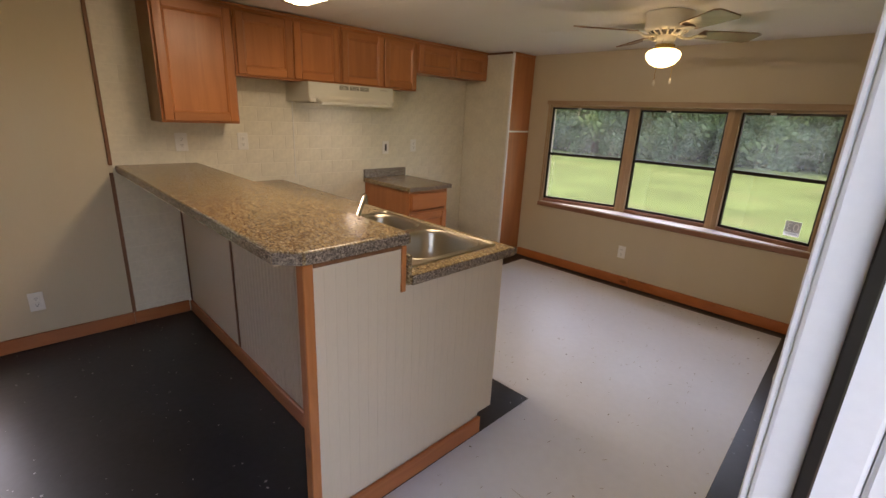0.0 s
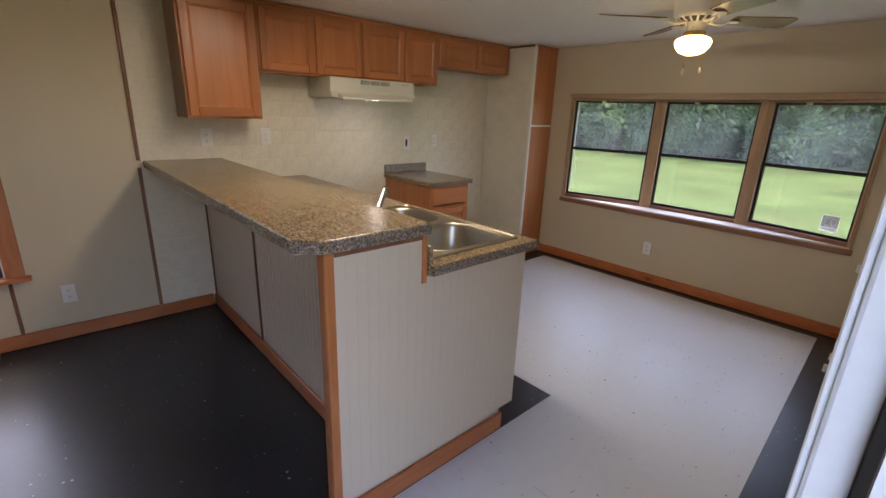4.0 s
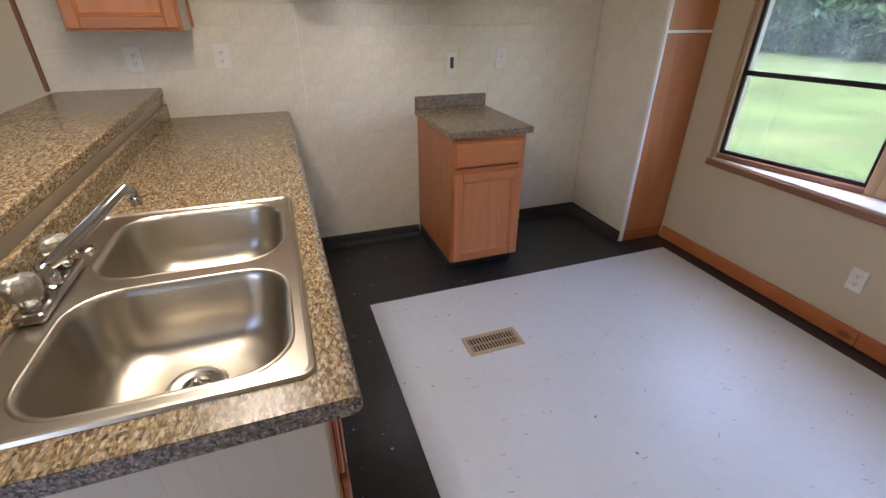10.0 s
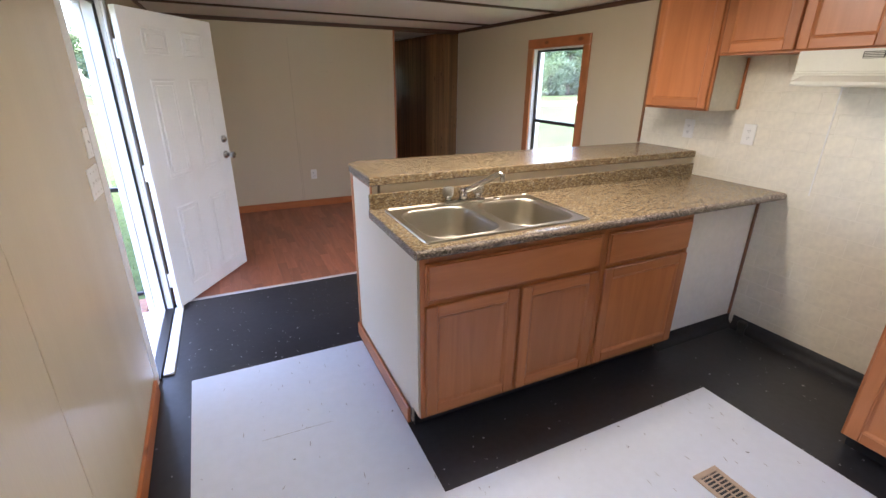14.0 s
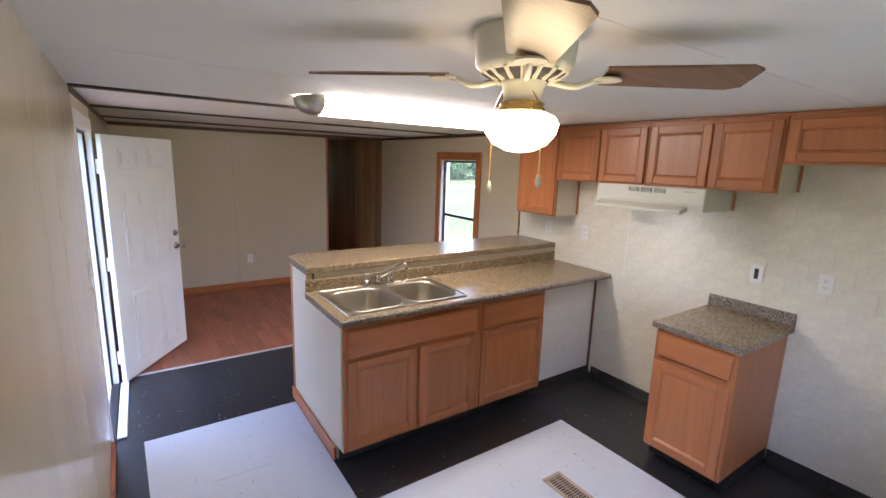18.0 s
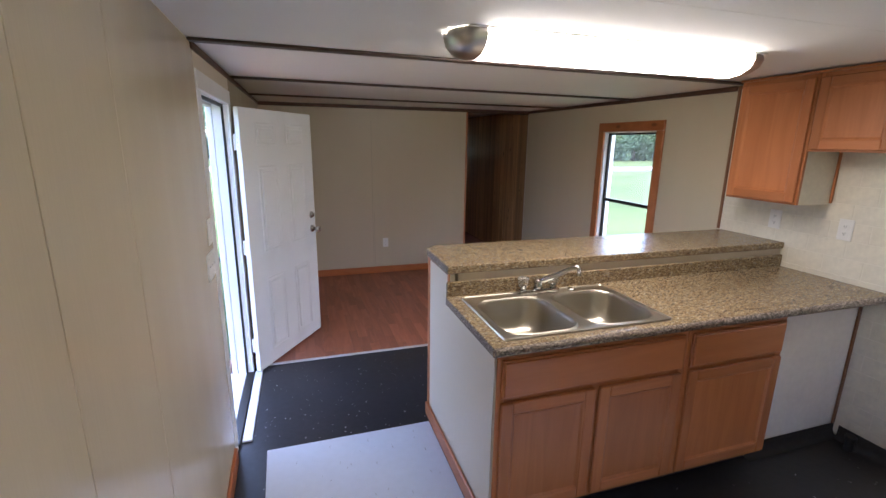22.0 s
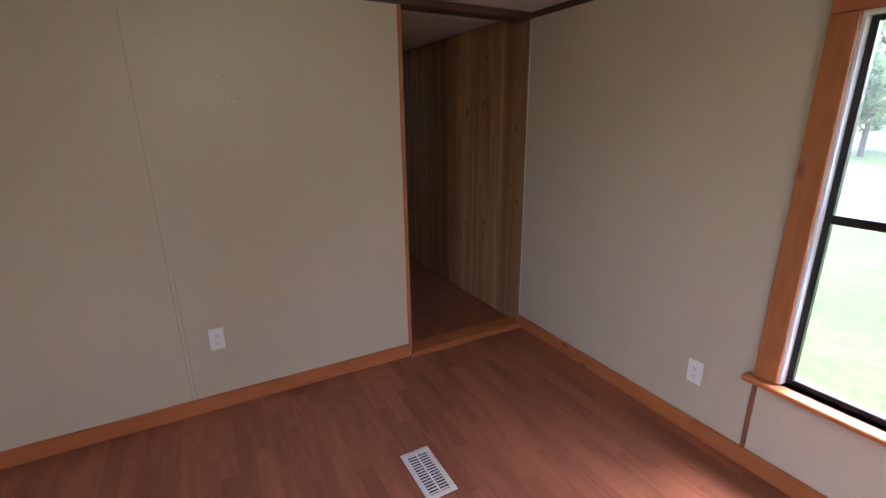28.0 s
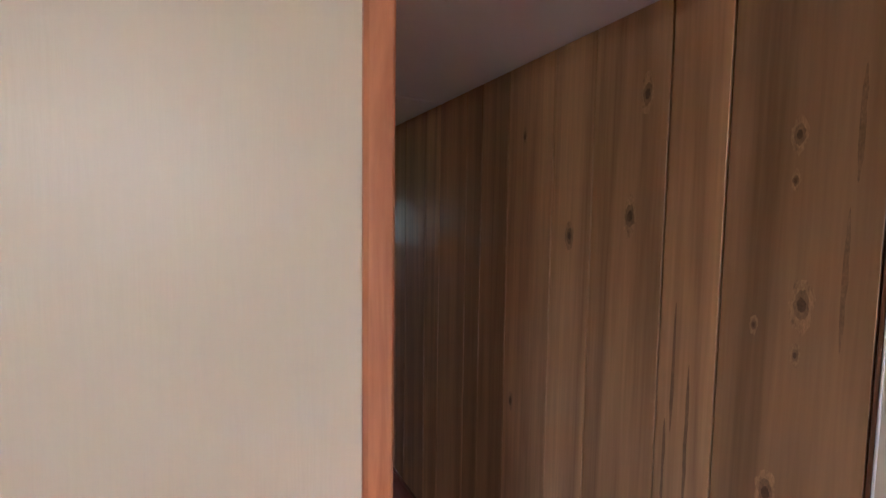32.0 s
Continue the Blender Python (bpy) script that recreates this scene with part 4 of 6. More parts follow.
def drawer_front(parent, facing, at, u0, u1, v0, v1, name="drawer_front"):
    put = mapper(facing, at)
    bm = put(u0, u1, v0, v1, 0.0, 0.011, 0.003)
    put(u0 + 0.008, u1 - 0.008, v0 + 0.008, v1 - 0.008, 0.011, 0.018, 0.0045, bm)
    return part(name, bm, M_OAKH if facing == "x" else M_OAKX, parent)


def face_frame(parent, facing, at, u0, u1, v0, v1, stiles, rails, w=0.035):
    put = mapper(facing, at)
    for s in stiles:
        part("face_stile", put(max(u0, s - w / 2), min(u1, s + w / 2), v0, v1, -0.018, 0.0, 0.001), M_OAK, parent)
    cuts = sorted(stiles)
    for r in rails:
        for p, q in zip(cuts, cuts[1:]):
            part("face_rail", put(max(u0, p - w / 2) + w / (2 if p > u0 else 1) * (1 if p > u0 + w else 1), q - w / 2, max(v0, r - w / 2), min(v1, r + w / 2), -0.018, -0.001, 0.001), M_OAKH if facing == "x" else M_OAKX, parent)


# ---- peninsula ----
PX = -1.073
FY = 1.755
knee = thing("peninsula_wall", pose(-2.2, 1.12, 0), "low white beadboard wall of the kitchen peninsula with orange trim", "partition")
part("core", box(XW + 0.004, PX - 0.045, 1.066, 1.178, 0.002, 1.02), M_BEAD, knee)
bead = box(-0.0187, 0.0187, -0.003, 0.003, 0.0, 1.0)
me_bead = bpy.data.meshes.new("bead_board")
bead.to_mesh(me_bead)
bead.free()
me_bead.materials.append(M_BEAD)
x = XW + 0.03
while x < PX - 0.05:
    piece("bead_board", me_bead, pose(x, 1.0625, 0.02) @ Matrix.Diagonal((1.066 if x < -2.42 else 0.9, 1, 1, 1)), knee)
    x += 0.04
y = 0.845
while y < FY - 0.02:
    top, low = (1.0, 0.02) if y < 1.175 else (0.85, 0.02)
    if y > 1.64:
        low = 0.105
    piece("bead_board", me_bead, pose(PX - 0.003, y, low, 0, 0, 90) @ Matrix.Diagonal((1.062, 0.6,  (0.012 + top - low + (0.02 if y > 1.175 else 0)) if y < 1.175 else (0.868 - low), 1)), knee)
    y += 0.04
outline = [(0.83, 0.005), (1.655, 0.005), (1.655, 0.1), (FY - 0.004, 0.1), (FY - 0.004, 0.868), (1.18, 0.868), (1.18, 1.018), (0.83, 1.018)]
bm = bmesh.new()
lo, hi = [bm.verts.new((PX - 0.03, a, b)) for a, b in outline], [bm.verts.new((PX - 0.0065, a, b)) for a, b in outline]
bm.faces.new(hi), bm.faces.new(lo[::-1])
for i in range(8):
    bm.faces.new((lo[i], lo[(i + 1) % 8], hi[(i + 1) % 8], hi[i]))
bmesh.ops.recalc_face_normals(bm, faces=bm.faces)
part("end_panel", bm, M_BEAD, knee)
part("corner_trim", box(PX - 0.034, PX + 0.004, 0.795, 0.829, 0.002, 1.022, 0.003), M_PINEZ, knee, "orange pine corner trim")
part("corner_trim", box(PX - 0.050, PX - 0.036, 0.80, 0.835, 0.002, 1.022, 0.003), M_PINEZ, knee, "orange pine corner trim")
part("edge_strip", box(PX - 0.004, PX + 0.006, 1.163, 1.183, 0.848, 1.018, 0.002), M_PINEZ, knee, "orange pine edge strip")
part("edge_strip", box(PX - 0.004, PX + 0.003, 0.83, 1.165, 1.008, 1.0215, 0.002), M_TRIM, knee, "brown edge strip")
for x in (XW + 0.016, -2.42):
    part("seam_strip", box(x - 0.011, x + 0.011, 1.052, 1.059, 0.088, 1.018, 0.002), M_TRIM, knee, "brown seam strip")
part("baseboard", box(XW + 0.018, PX - 0.052, 1.042, 1.058, 0.003, 0.088, 0.003), M_PINEX, knee, "knotty orange pine baseboard")
part("baseboard", box(PX + 0.001, PX + 0.017, 0.80, 1.655, 0.005, 0.09, 0.003), M_PINEY, knee, "knotty orange pine baseboard")

bar = thing("bar_top", pose(-2.2, 0.95, 1.024), "raised breakfast bar top in brown speckled stone laminate", "countertop")
c, BX, BY = 0.065, -1.062, 0.73
pts = [(XW + 0.007, BY), (BX - c, BY), (BX, BY + c), (BX, 1.195), (XW + 0.007, 1.195)]
bm = prism(pts, 1.024, 1.066)
bmesh.ops.bevel(bm, geom=[e for e in bm.edges if abs(e.verts[0].co.z - e.verts[1].co.z) < 1e-4], offset=0.006, segments=2, affect="EDGES", profile=0.5)
part("slab", bm, M_GRAN, bar)
part("edge_band", box(BX - 0.0005, BX + 0.0015, BY + c + 0.008, 1.188, 1.0255, 1.0605, 0.0005), M_BAND, bar, "greyer laminate edge band")
bm = box(-0.043, 0.043, -0.0012, 0.0012, 1.0255, 1.0605, 0.0005)
bm.transform(pose(BX - c / 2 + 0.0003, BY + c / 2 - 0.0003, 0, 0, 0, 45))
part("edge_band", bm, M_BAND, bar, "greyer laminate edge band")
part("edge_band", box(XW + 0.008, BX - c, BY - 0.0015, BY + 0.0005, 1.0255, 1.0605, 0.0005), M_BAND, bar, "greyer laminate edge band")
part("substrate", box(XW + 0.02, -1.145, 0.742, 1.045, 1.010, 1.0235, 0.002), M_BEAD, bar, "pale board under the bar top")

ctr = thing("countertop", pose(-2.2, 1.5, 0.872), "speckled stone laminate countertop with a sink cut-out", "countertop")
SX0, SX1, SY0, SY1 = -1.93, -1.112, 1.233, 1.748
bm = bmesh.new()
for q in ((XW + 0.007, SX0 + 0.02, 1.2, 1.79), (SX1 - 0.02, -1.05, 1.2, 1.79), (SX0 + 0.02, SX1 - 0.02, 1.2, SY0 + 0.02), (SX0 + 0.02, SX1 - 0.02, SY1 - 0.02, 1.79)):
    box(*q, 0.872, 0.91, bm=bm)
bmesh.ops.remove_doubles(bm, verts=bm.verts, dist=1e-5)
part("slab", bm, M_GRAN, ctr)
part("front_edge", tube([(XW + 0.008, 1.789, 0.891), (-1.051, 1.789, 0.891)], 0.0188, 16), M_BAND, ctr, "rounded greyer laminate front edge")
part("backsplash", box(XW + 0.007, -1.055, 1.182, 1.2, 0.873, 0.985, 0.005, 2), M_GRAN, ctr)
part("edge_band", box(-1.0505, -1.0485, 1.2, 1.785, 0.8735, 0.906, 0.0005), M_BAND, ctr, "greyer laminate edge band")

# ---- double sink ----
def ring(cx, cy, hx, hy, r, z, k=6):
    pts = []
    for sx, sy, a0 in ((1, 1, 0), (-1, 1, 90), (-1, -1, 180), (1, -1, 270)):
        for i in range(k + 1):
            a = radians(a0 + 90 * i / k)
            pts.append((cx + sx * (hx - r) + r * math.cos(a), cy + sy * (hy - r) + r * math.sin(a), z))
    return pts


sink = thing("double_sink", pose(-1.535, 1.48, 0.911), "stainless steel double bowl kitchen sink set in the countertop", "sink")
SCX, SCY = (SX0 + SX1) / 2, (SY0 + SY1) / 2
bowls = [(SCX + 0.199, SCY + 0.018, 0.178, 0.208), (SCX - 0.199, SCY + 0.018, 0.178, 0.208)]
bm = bmesh.new()


def loop(pts):
    vs = [bm.verts.new(p) for p in pts]
    return vs, [bm.edges.new((vs[i], vs[(i + 1) % len(vs)])) for i in range(len(vs))]


HX, HY = (SX1 - SX0) / 2, (SY1 - SY0) / 2
ov, oe = loop(ring(SCX, SCY, HX - 0.012, HY - 0.012, 0.022, 0.914))
edges_ = list(oe)
for cx, cy, hx, hy in bowls:
    edges_ += loop(ring(cx, cy, hx, hy, 0.095, 0.914))[1]
bmesh.ops.triangle_fill(bm, edges=edges_, use_beauty=True)
bmesh.ops.recalc_face_normals(bm, faces=bm.faces)
if sum(f.normal.z for f in bm.faces) < 0:
    bmesh.ops.reverse_faces(bm, faces=bm.faces)
rim = [ov] + [[bm.verts.new(p) for p in ring(SCX, SCY, HX - o, HY - o, 0.024, z)] for o, z in ((0.008, 0.9185), (0.003, 0.9175), (0.0, 0.911))]
for p, q in zip(rim, rim[1:]):
    for i in range(len(p)):
        bm.faces.new((p[i], q[i], q[(i + 1) % len(p)], p[(i + 1) % len(p)]))
part("deck", bm, M_STEEL, sink)
for cx, cy, hx, hy in bowls:
    bm = bmesh.new()
    prof = [(0.004, 0.9142, 0.098), (0.0, 0.9165, 0.095), (-0.005, 0.914, 0.092), (-0.011, 0.895, 0.088), (-0.020, 0.83, 0.085), (-0.032, 0.782, 0.085), (-0.054, 0.758, 0.085), (-0.09, 0.748, 0.075), (-0.135, 0.744, 0.03)]
    rows = [[bm.verts.new(p) for p in ring(cx, cy, hx + o, hy + o, r, z)] for o, z, r in prof]
    for p, q in zip(rows, rows[1:]):
        for i in range(len(p)):
            bm.faces.new((p[i], p[(i + 1) % len(p)], q[(i + 1) % len(p)], q[i]))
    bm.faces.new(rows[-1])
    bmesh.ops.recalc_face_normals(bm, faces=bm.faces)
    if rows[-1][0].link_faces[0].normal.z < 0:
        bmesh.ops.reverse_faces(bm, faces=bm.faces)
    bowl = part("bowl", bm, M_STEEL, sink, smooth=True)
    dr = part("drain", lathe([(0.060, 0.7455), (0.060, 0.749), (0.053, 0.751), (0.044, 0.7475), (0.030, 0.746)], (cx - 0.02, cy + 0.0, 0), 28), M_CHROME, bowl, "chrome drain flange", smooth=True)
    part("strainer", lathe([(0.026, 0.7465), (0.026, 0.752), (0.012, 0.755), (0.008, 0.764), (0.003, 0.766)], (cx - 0.02, cy + 0.0, 0), 20), M_CHROME, bowl, "chrome strainer basket", smooth=True)

tap = thing("kitchen_faucet", pose(-1.545, 1.262, 0.914), "chrome two-handle kitchen faucet with clear acrylic knobs", "faucet")
FX, FYY = -1.525, 1.262
part("base_plate", box(FX - 0.115, FX + 0.115, FYY - 0.026, FYY + 0.026, 0.9145, 0.936, 0.007, 2), M_CHROME, tap)
part("spout_body", lathe([(0.024, 0.936), (0.022, 0.955), (0.018, 0.975), (0.012, 0.985)], (FX, FYY, 0), 20), M_CHROME, tap, smooth=True)
part("spout", tube([(FX + 0.012, FYY - 0.014, 0.962), (FX - 0.02, FYY + 0.024, 0.986), (FX - 0.075, FYY + 0.092, 1.038), (FX - 0.108, FYY + 0.134, 1.072), (FX - 0.12, FYY + 0.148, 1.080), (FX - 0.127, FYY + 0.157, 1.072), (FX - 0.128, FYY + 0.158, 1.052)], [0.015, 0.014, 0.0135, 0.0125, 0.012, 0.0115, 0.0115], 14), M_CHROME, tap, smooth=True)
part("aerator", lathe([(0.0125, 1.04), (0.0125, 1.056)], (FX - 0.128, FYY + 0.158, 0), 16), M_CHROME, tap)
for s in (-1, 1):
    st = part("valve_stem", lathe([(0.018, 0.936), (0.016, 0.946), (0.009, 0.95), (0.009, 0.96)], (FX + s * 0.085, FYY, 0), 16), M_CHROME, tap, smooth=True)
    prof = [(0.014, 0.947), (0.025, 0.954), (0.029, 0.968), (0.030, 0.99), (0.026, 1.000), (0.012, 1.003)]
    part("knob", lathe(prof, (FX + s * 0.085, FYY, 0), 9), M_ACRYL, st, "clear faceted acrylic knob")
part("hole_cover", lathe([(0.022, 0.9145), (0.02, 0.919), (0.006, 0.922)], (FX - 0.2, FYY + 0.0, 0), 20), M_CHROME, tap, "chrome hole cover", smooth=True)

# ---- base cabinets of the peninsula ----
def base_body(parent, x0, x1, y0, y1, z0, z1, m, side=None):
    t = 0.016
    part("side", box(x0, x0 + t, y0, y1, z0, z1), side or m, parent)
    part("side", box(x1 - t, x1, y0, y1, z0, z1), side or m, parent)
    part("bottom", box(x0 + t, x1 - t, y0, y1, z0, z0 + t), m, parent)
    part("back", box(x0 + t, x1 - t, y0, y0 + t, z0 + t, z1), m, parent)


X_A, X_B, X_C = PX - 0.032, -2.018, -2.625
sb = thing("sink_cabinet", pose(-1.5, 1.5, 0), "orange oak sink base cabinet with two doors, false drawer", "cabinet", "peninsula cabinets")
base_body(sb, X_B + 0.001, X_A, 1.19, FY - 0.019, 0.1, 0.70, M_OAK)
face_frame(sb, "y", FY, X_B + 0.001, X_A + 0.024, 0.1, 0.869, (X_B + 0.018, X_A + 0.006), ())
part("face_stile", box(-1.575, -1.525, FY - 0.018, FY, 0.1, 0.869, 0.001), M_OAK, sb)
for z0, z1 in ((0.1, 0.125), (0.645, 0.68), (0.832, 0.869)):
    part("face_rail", box(X_B + 0.037, -1.576, FY - 0.017, FY - 0.001, z0, z1), M_OAKX, sb)
    part("face_rail", box(-1.524, X_A - 0.013, FY - 0.017, FY - 0.001, z0, z1), M_OAKX, sb)
drawer_front(sb, "y", FY, X_B + 0.022, X_A + 0.004, 0.672, 0.838)
panel_door(sb, "y", FY, X_B + 0.022, -1.562, 0.118, 0.652)
panel_door(sb, "y", FY, -1.54, X_A + 0.004, 0.118, 0.652)
part("toe_kick", box(X_B, X_A + 0.02, 1.66, 1.672, 0.002, 0.1), M_BLACKV, sb, "black vinyl toe kick")
db = thing("drawer_cabinet", pose(-2.25, 1.5, 0), "orange oak base cabinet with one drawer over one door", "cabinet", "peninsula cabinets")
base_body(db, X_C, X_B - 0.001, 1.19, FY - 0.019, 0.1, 0.869, M_OAK)
face_frame(db, "y", FY, X_C, X_B - 0.001, 0.1, 0.869, (X_C + 0.0175, X_B - 0.018), ())
for z0, z1 in ((0.1, 0.125), (0.645, 0.68), (0.832, 0.869)):
    part("face_rail", box(X_C + 0.037, X_B - 0.037, FY - 0.017, FY - 0.001, z0, z1), M_OAKX, db)
drawer_front(db, "y", FY, X_C + 0.012, X_B - 0.022, 0.672, 0.838)
panel_door(db, "y", FY, X_C + 0.012, X_B - 0.022, 0.118, 0.652)
part("toe_kick", box(X_C, X_B - 0.001, 1.66, 1.672, 0.002, 0.1), M_BLACKV, db, "black vinyl toe kick")
fp = thing("filler_panel", pose(-2.95, 1.66, 0), "white marbled panel closing the space under the countertop", "panel")
part("sheet", box(XW + 0.008, X_C - 0.002, 1.655, 1.667, 0.003, 0.871), M_FILL, fp)
part("corner_strip", box(XW + 0.008, XW + 0.032, 1.668, 1.678, 0.078, 0.871, 0.003), M_TRIM, fp, "brown corner strip")

stub = thing("pipe_stub", pose(-3.26, 1.80, 0), "short black capped pipe stub at the foot of the tiled wall", "pipe")
part("pipe", lathe([(0.022, 0.0015), (0.022, 0.06), (0.028, 0.062), (0.028, 0.085), (0.022, 0.09)], (-3.255, 1.80, 0), 18), M_RUBBER, stub)
# ---- small base cabinet ----
sc = thing("small_cabinet", pose(-3.0, 2.775, 0), "narrow orange oak base cabinet with one drawer over one door", "cabinet")
y0, y1, FX2 = 2.575, 3.013, -2.70
part("side", box(XW + 0.006, FX2 - 0.018, y0, y0 + 0.016, 0.09, 0.838, 0.001), M_OAK, sc)
part("side", box(XW + 0.006, FX2 - 0.018, y1 - 0.016, y1, 0.09, 0.838, 0.001), M_OAK, sc)
part("bottom", box(XW + 0.006, FX2 - 0.018, y0 + 0.016, y1 - 0.016, 0.09, 0.106), M_OAK, sc)
part("plinth", box(XW + 0.006, FX2 - 0.075, y0 + 0.004, y1 - 0.004, 0.002, 0.09), M_BLACKV, sc, "black vinyl toe kick")
part("face_stile", box(FX2 - 0.018, FX2, y0, y0 + 0.035, 0.09, 0.838, 0.001), M_OAK, sc)
part("face_stile", box(FX2 - 0.018, FX2, y1 - 0.035, y1, 0.09, 0.838, 0.001), M_OAK, sc)
for z0, z1 in ((0.09, 0.115), (0.63, 0.665), (0.815, 0.838)):
    part("face_rail", box(FX2 - 0.017, FX2 - 0.001, y0 + 0.036, y1 - 0.036, z0, z1), M_OAKH, sc)
drawer_front(sc, "x", FX2, y0 + 0.012, y1 - 0.012, 0.675, 0.82)
panel_door(sc, "x", FX2, y0 + 0.012, y1 - 0.012, 0.10, 0.645)
st = thing("small_countertop", pose(-3.0, 2.775, 0.84), "small speckled stone laminate countertop with a low backsplash", "countertop")
part("slab", box(XW + 0.006, -2.668, 2.556, 3.04, 0.84, 0.876, 0.006, 2), M_GRAN, st)
part("backsplash", box(XW + 0.006, XW + 0.024, 2.558, 3.038, 0.8765, 0.952, 0.004, 2), M_BAND, st, "greyer laminate backsplash")
part("edge_band", box(-2.6685, -2.6665, 2.56, 3.036, 0.8425, 0.8735, 0.0005), M_BAND, st, "greyer laminate edge band")

# ---- upper cabinets ----
def upper(label, y0, y1, z0, splits, group="upper cabinets", z1=2.04):
    FXU = -3.052
    c = thing("upper_cabinet", pose(XW + 0.15, (y0 + y1) / 2, z0), label, "cabinet", group)
    part("side", box(XW + 0.006, FXU - 0.018, y0 + 0.001, y0 + 0.014, z0, z1), M_SIDE if y0 < 1 else M_TILE, c, "tan wooden side" if y0 < 1 else "cream cabinet side")
    part("side", box(XW + 0.006, FXU - 0.018, y1 - 0.014, y1 - 0.001, z0, z1), M_TILE, c, "cream cabinet side")
    part("bottom", box(XW + 0.006, FXU - 0.018, y0 + 0.014, y1 - 0.014, z0 + 0.006, z0 + 0.018), M_OAK, c)
    for y in (y0, *splits, y1):
        part("face_stile", box(FXU - 0.0178, FXU, max(y0 + 0.001, y - 0.02), min(y1 - 0.001, y + 0.02), z0, z1, 0.001), M_OAK, c)
    ys = (y0, *splits, y1)
    for p, q in zip(ys, ys[1:]):
        part("face_rail", box(FXU - 0.017, FXU - 0.001, p + 0.021, q - 0.021, z0, z0 + 0.03), M_OAKH, c)
        part("face_rail", box(FXU - 0.017, FXU - 0.001, p + 0.021, q - 0.021, z1 - 0.03, z1), M_OAKH, c)
        panel_door(c, "x", FXU, p + (0.012 if p == y0 else 0.006), q - (0.012 if q == y1 else 0.006), z0 + 0.012, z1 - 0.022, w=0.05)
    return c


upper("tall orange oak wall cabinet with one framed door", 0.954, 1.402, 1.338, ())
upper("orange oak wall cabinet with two framed doors", 1.403, 2.168, 1.636, (1.795,))
upper("orange oak wall cabinet with two framed doors above the range hood", 2.169, 2.928, 1.638, (2.568,))
upper("short orange oak wall cabinet with two framed doors", 2.929, 3.85, 1.792, (3.392,))
sst = thing("tile_corner_strips", pose(XW, 2.0, 1.5), "thin orange oak strips where cabinet sides meet the tile", "trim", kind="structure")
part("strip", box(XW + 0.008, XW + 0.020, 1.4035, 1.416, 1.345, 1.634, 0.001), M_OAK, sst)
part("strip", box(XW + 0.008, XW + 0.020, 2.9295, 2.942, 1.642, 1.79, 0.001), M_OAK, sst)
tt = thing("cabinet_top_trim", pose(-3.05, 2.4, 2.09), "thin orange oak moulding between cabinets and ceiling", "trim", kind="structure")
part("moulding", box(-3.07, -3.038, 0.944, 3.851, 2.0405, 2.0545, 0.004), M_OAKH, tt)

# ---- range hood ----
hood = thing("range_hood", pose(-3.15, 2.19, 1.5), "ivory enamel range hood with a lit lamp", "range hood")
HY0, HY1 = 1.86, 2.608


def extrude_y(sect, y0, y1, bev=0.003):
    """A section in x and z drawn out from y0 to y1 with softened edges."""
    bm = bmesh.new()
    k = len(sect)
    a_, b_ = [bm.verts.new((x, y0, z)) for x, z in sect], [bm.verts.new((x, y1, z)) for x, z in sect]
    bm.faces.new(a_), bm.faces.new(b_[::-1])
    for i in range(k):
        bm.faces.new((a_[i], b_[i], b_[(i + 1) % k], a_[(i + 1) % k]))
    bmesh.ops.recalc_face_normals(bm, faces=bm.faces)
    bmesh.ops.bevel(bm, geom=bm.edges[:], offset=bev, segments=2, affect="EDGES")
    return bm


part("shell", extrude_y([(XW + 0.006, 1.502), (-2.955, 1.502), (-2.955, 1.53), (-2.968, 1.545), (-2.968, 1.637), (XW + 0.006, 1.637)], HY0, HY1, 0.004), M_ENAMEL, hood)
part("visor", extrude_y([(-2.953, 1.503), (-2.872, 1.484), (-2.868, 1.489), (-2.868, 1.504), (-2.953, 1.532)], HY0 + 0.045, HY1 - 0.085), M_ENAMEL, hood, "ivory front lip")
for k in range(3):
    yy = HY0 + 0.25 + 0.09 * k
    v = part("vent", box(-2.969, -2.966, yy, yy + 0.075, 1.598, 1.626), M_SLOT, hood, "dark vent slots")
    for j in range(4):
        part("louvre", box(-2.967, -2.9645, yy + 0.004, yy + 0.071, 1.6 + 0.0065 * j, 1.603 + 0.0065 * j), M_ENAMEL, v)
part("badge", box(-2.9685, -2.9665, HY1 - 0.13, HY1 - 0.06, 1.612, 1.62, 0.0005), M_NICKEL, hood, "small grey badge")
part("filter", box(XW + 0.05, -2.99, HY0 + 0.05, HY0 + 0.30, 1.496, 1.501), M_STEEL, hood, "grey mesh filter")
lens = part("lens_frame", box(-3.07, -2.965, HY0 + 0.30, HY0 + 0.50, 1.496, 1.501, 0.002), M_NICKEL, hood, "grey lamp bezel")
part("lens", box(-3.055, -2.975, HY0 + 0.345, HY0 + 0.455, 1.488, 1.4955, 0.003), M_HOODL, lens, "lit hood lamp lens")
part("end_strip", box(XW + 0.008, XW + 0.022, HY1 + 0.001, HY1 + 0.014, 1.505, 1.637, 0.001), M_OAKH, hood, "orange oak end strip")

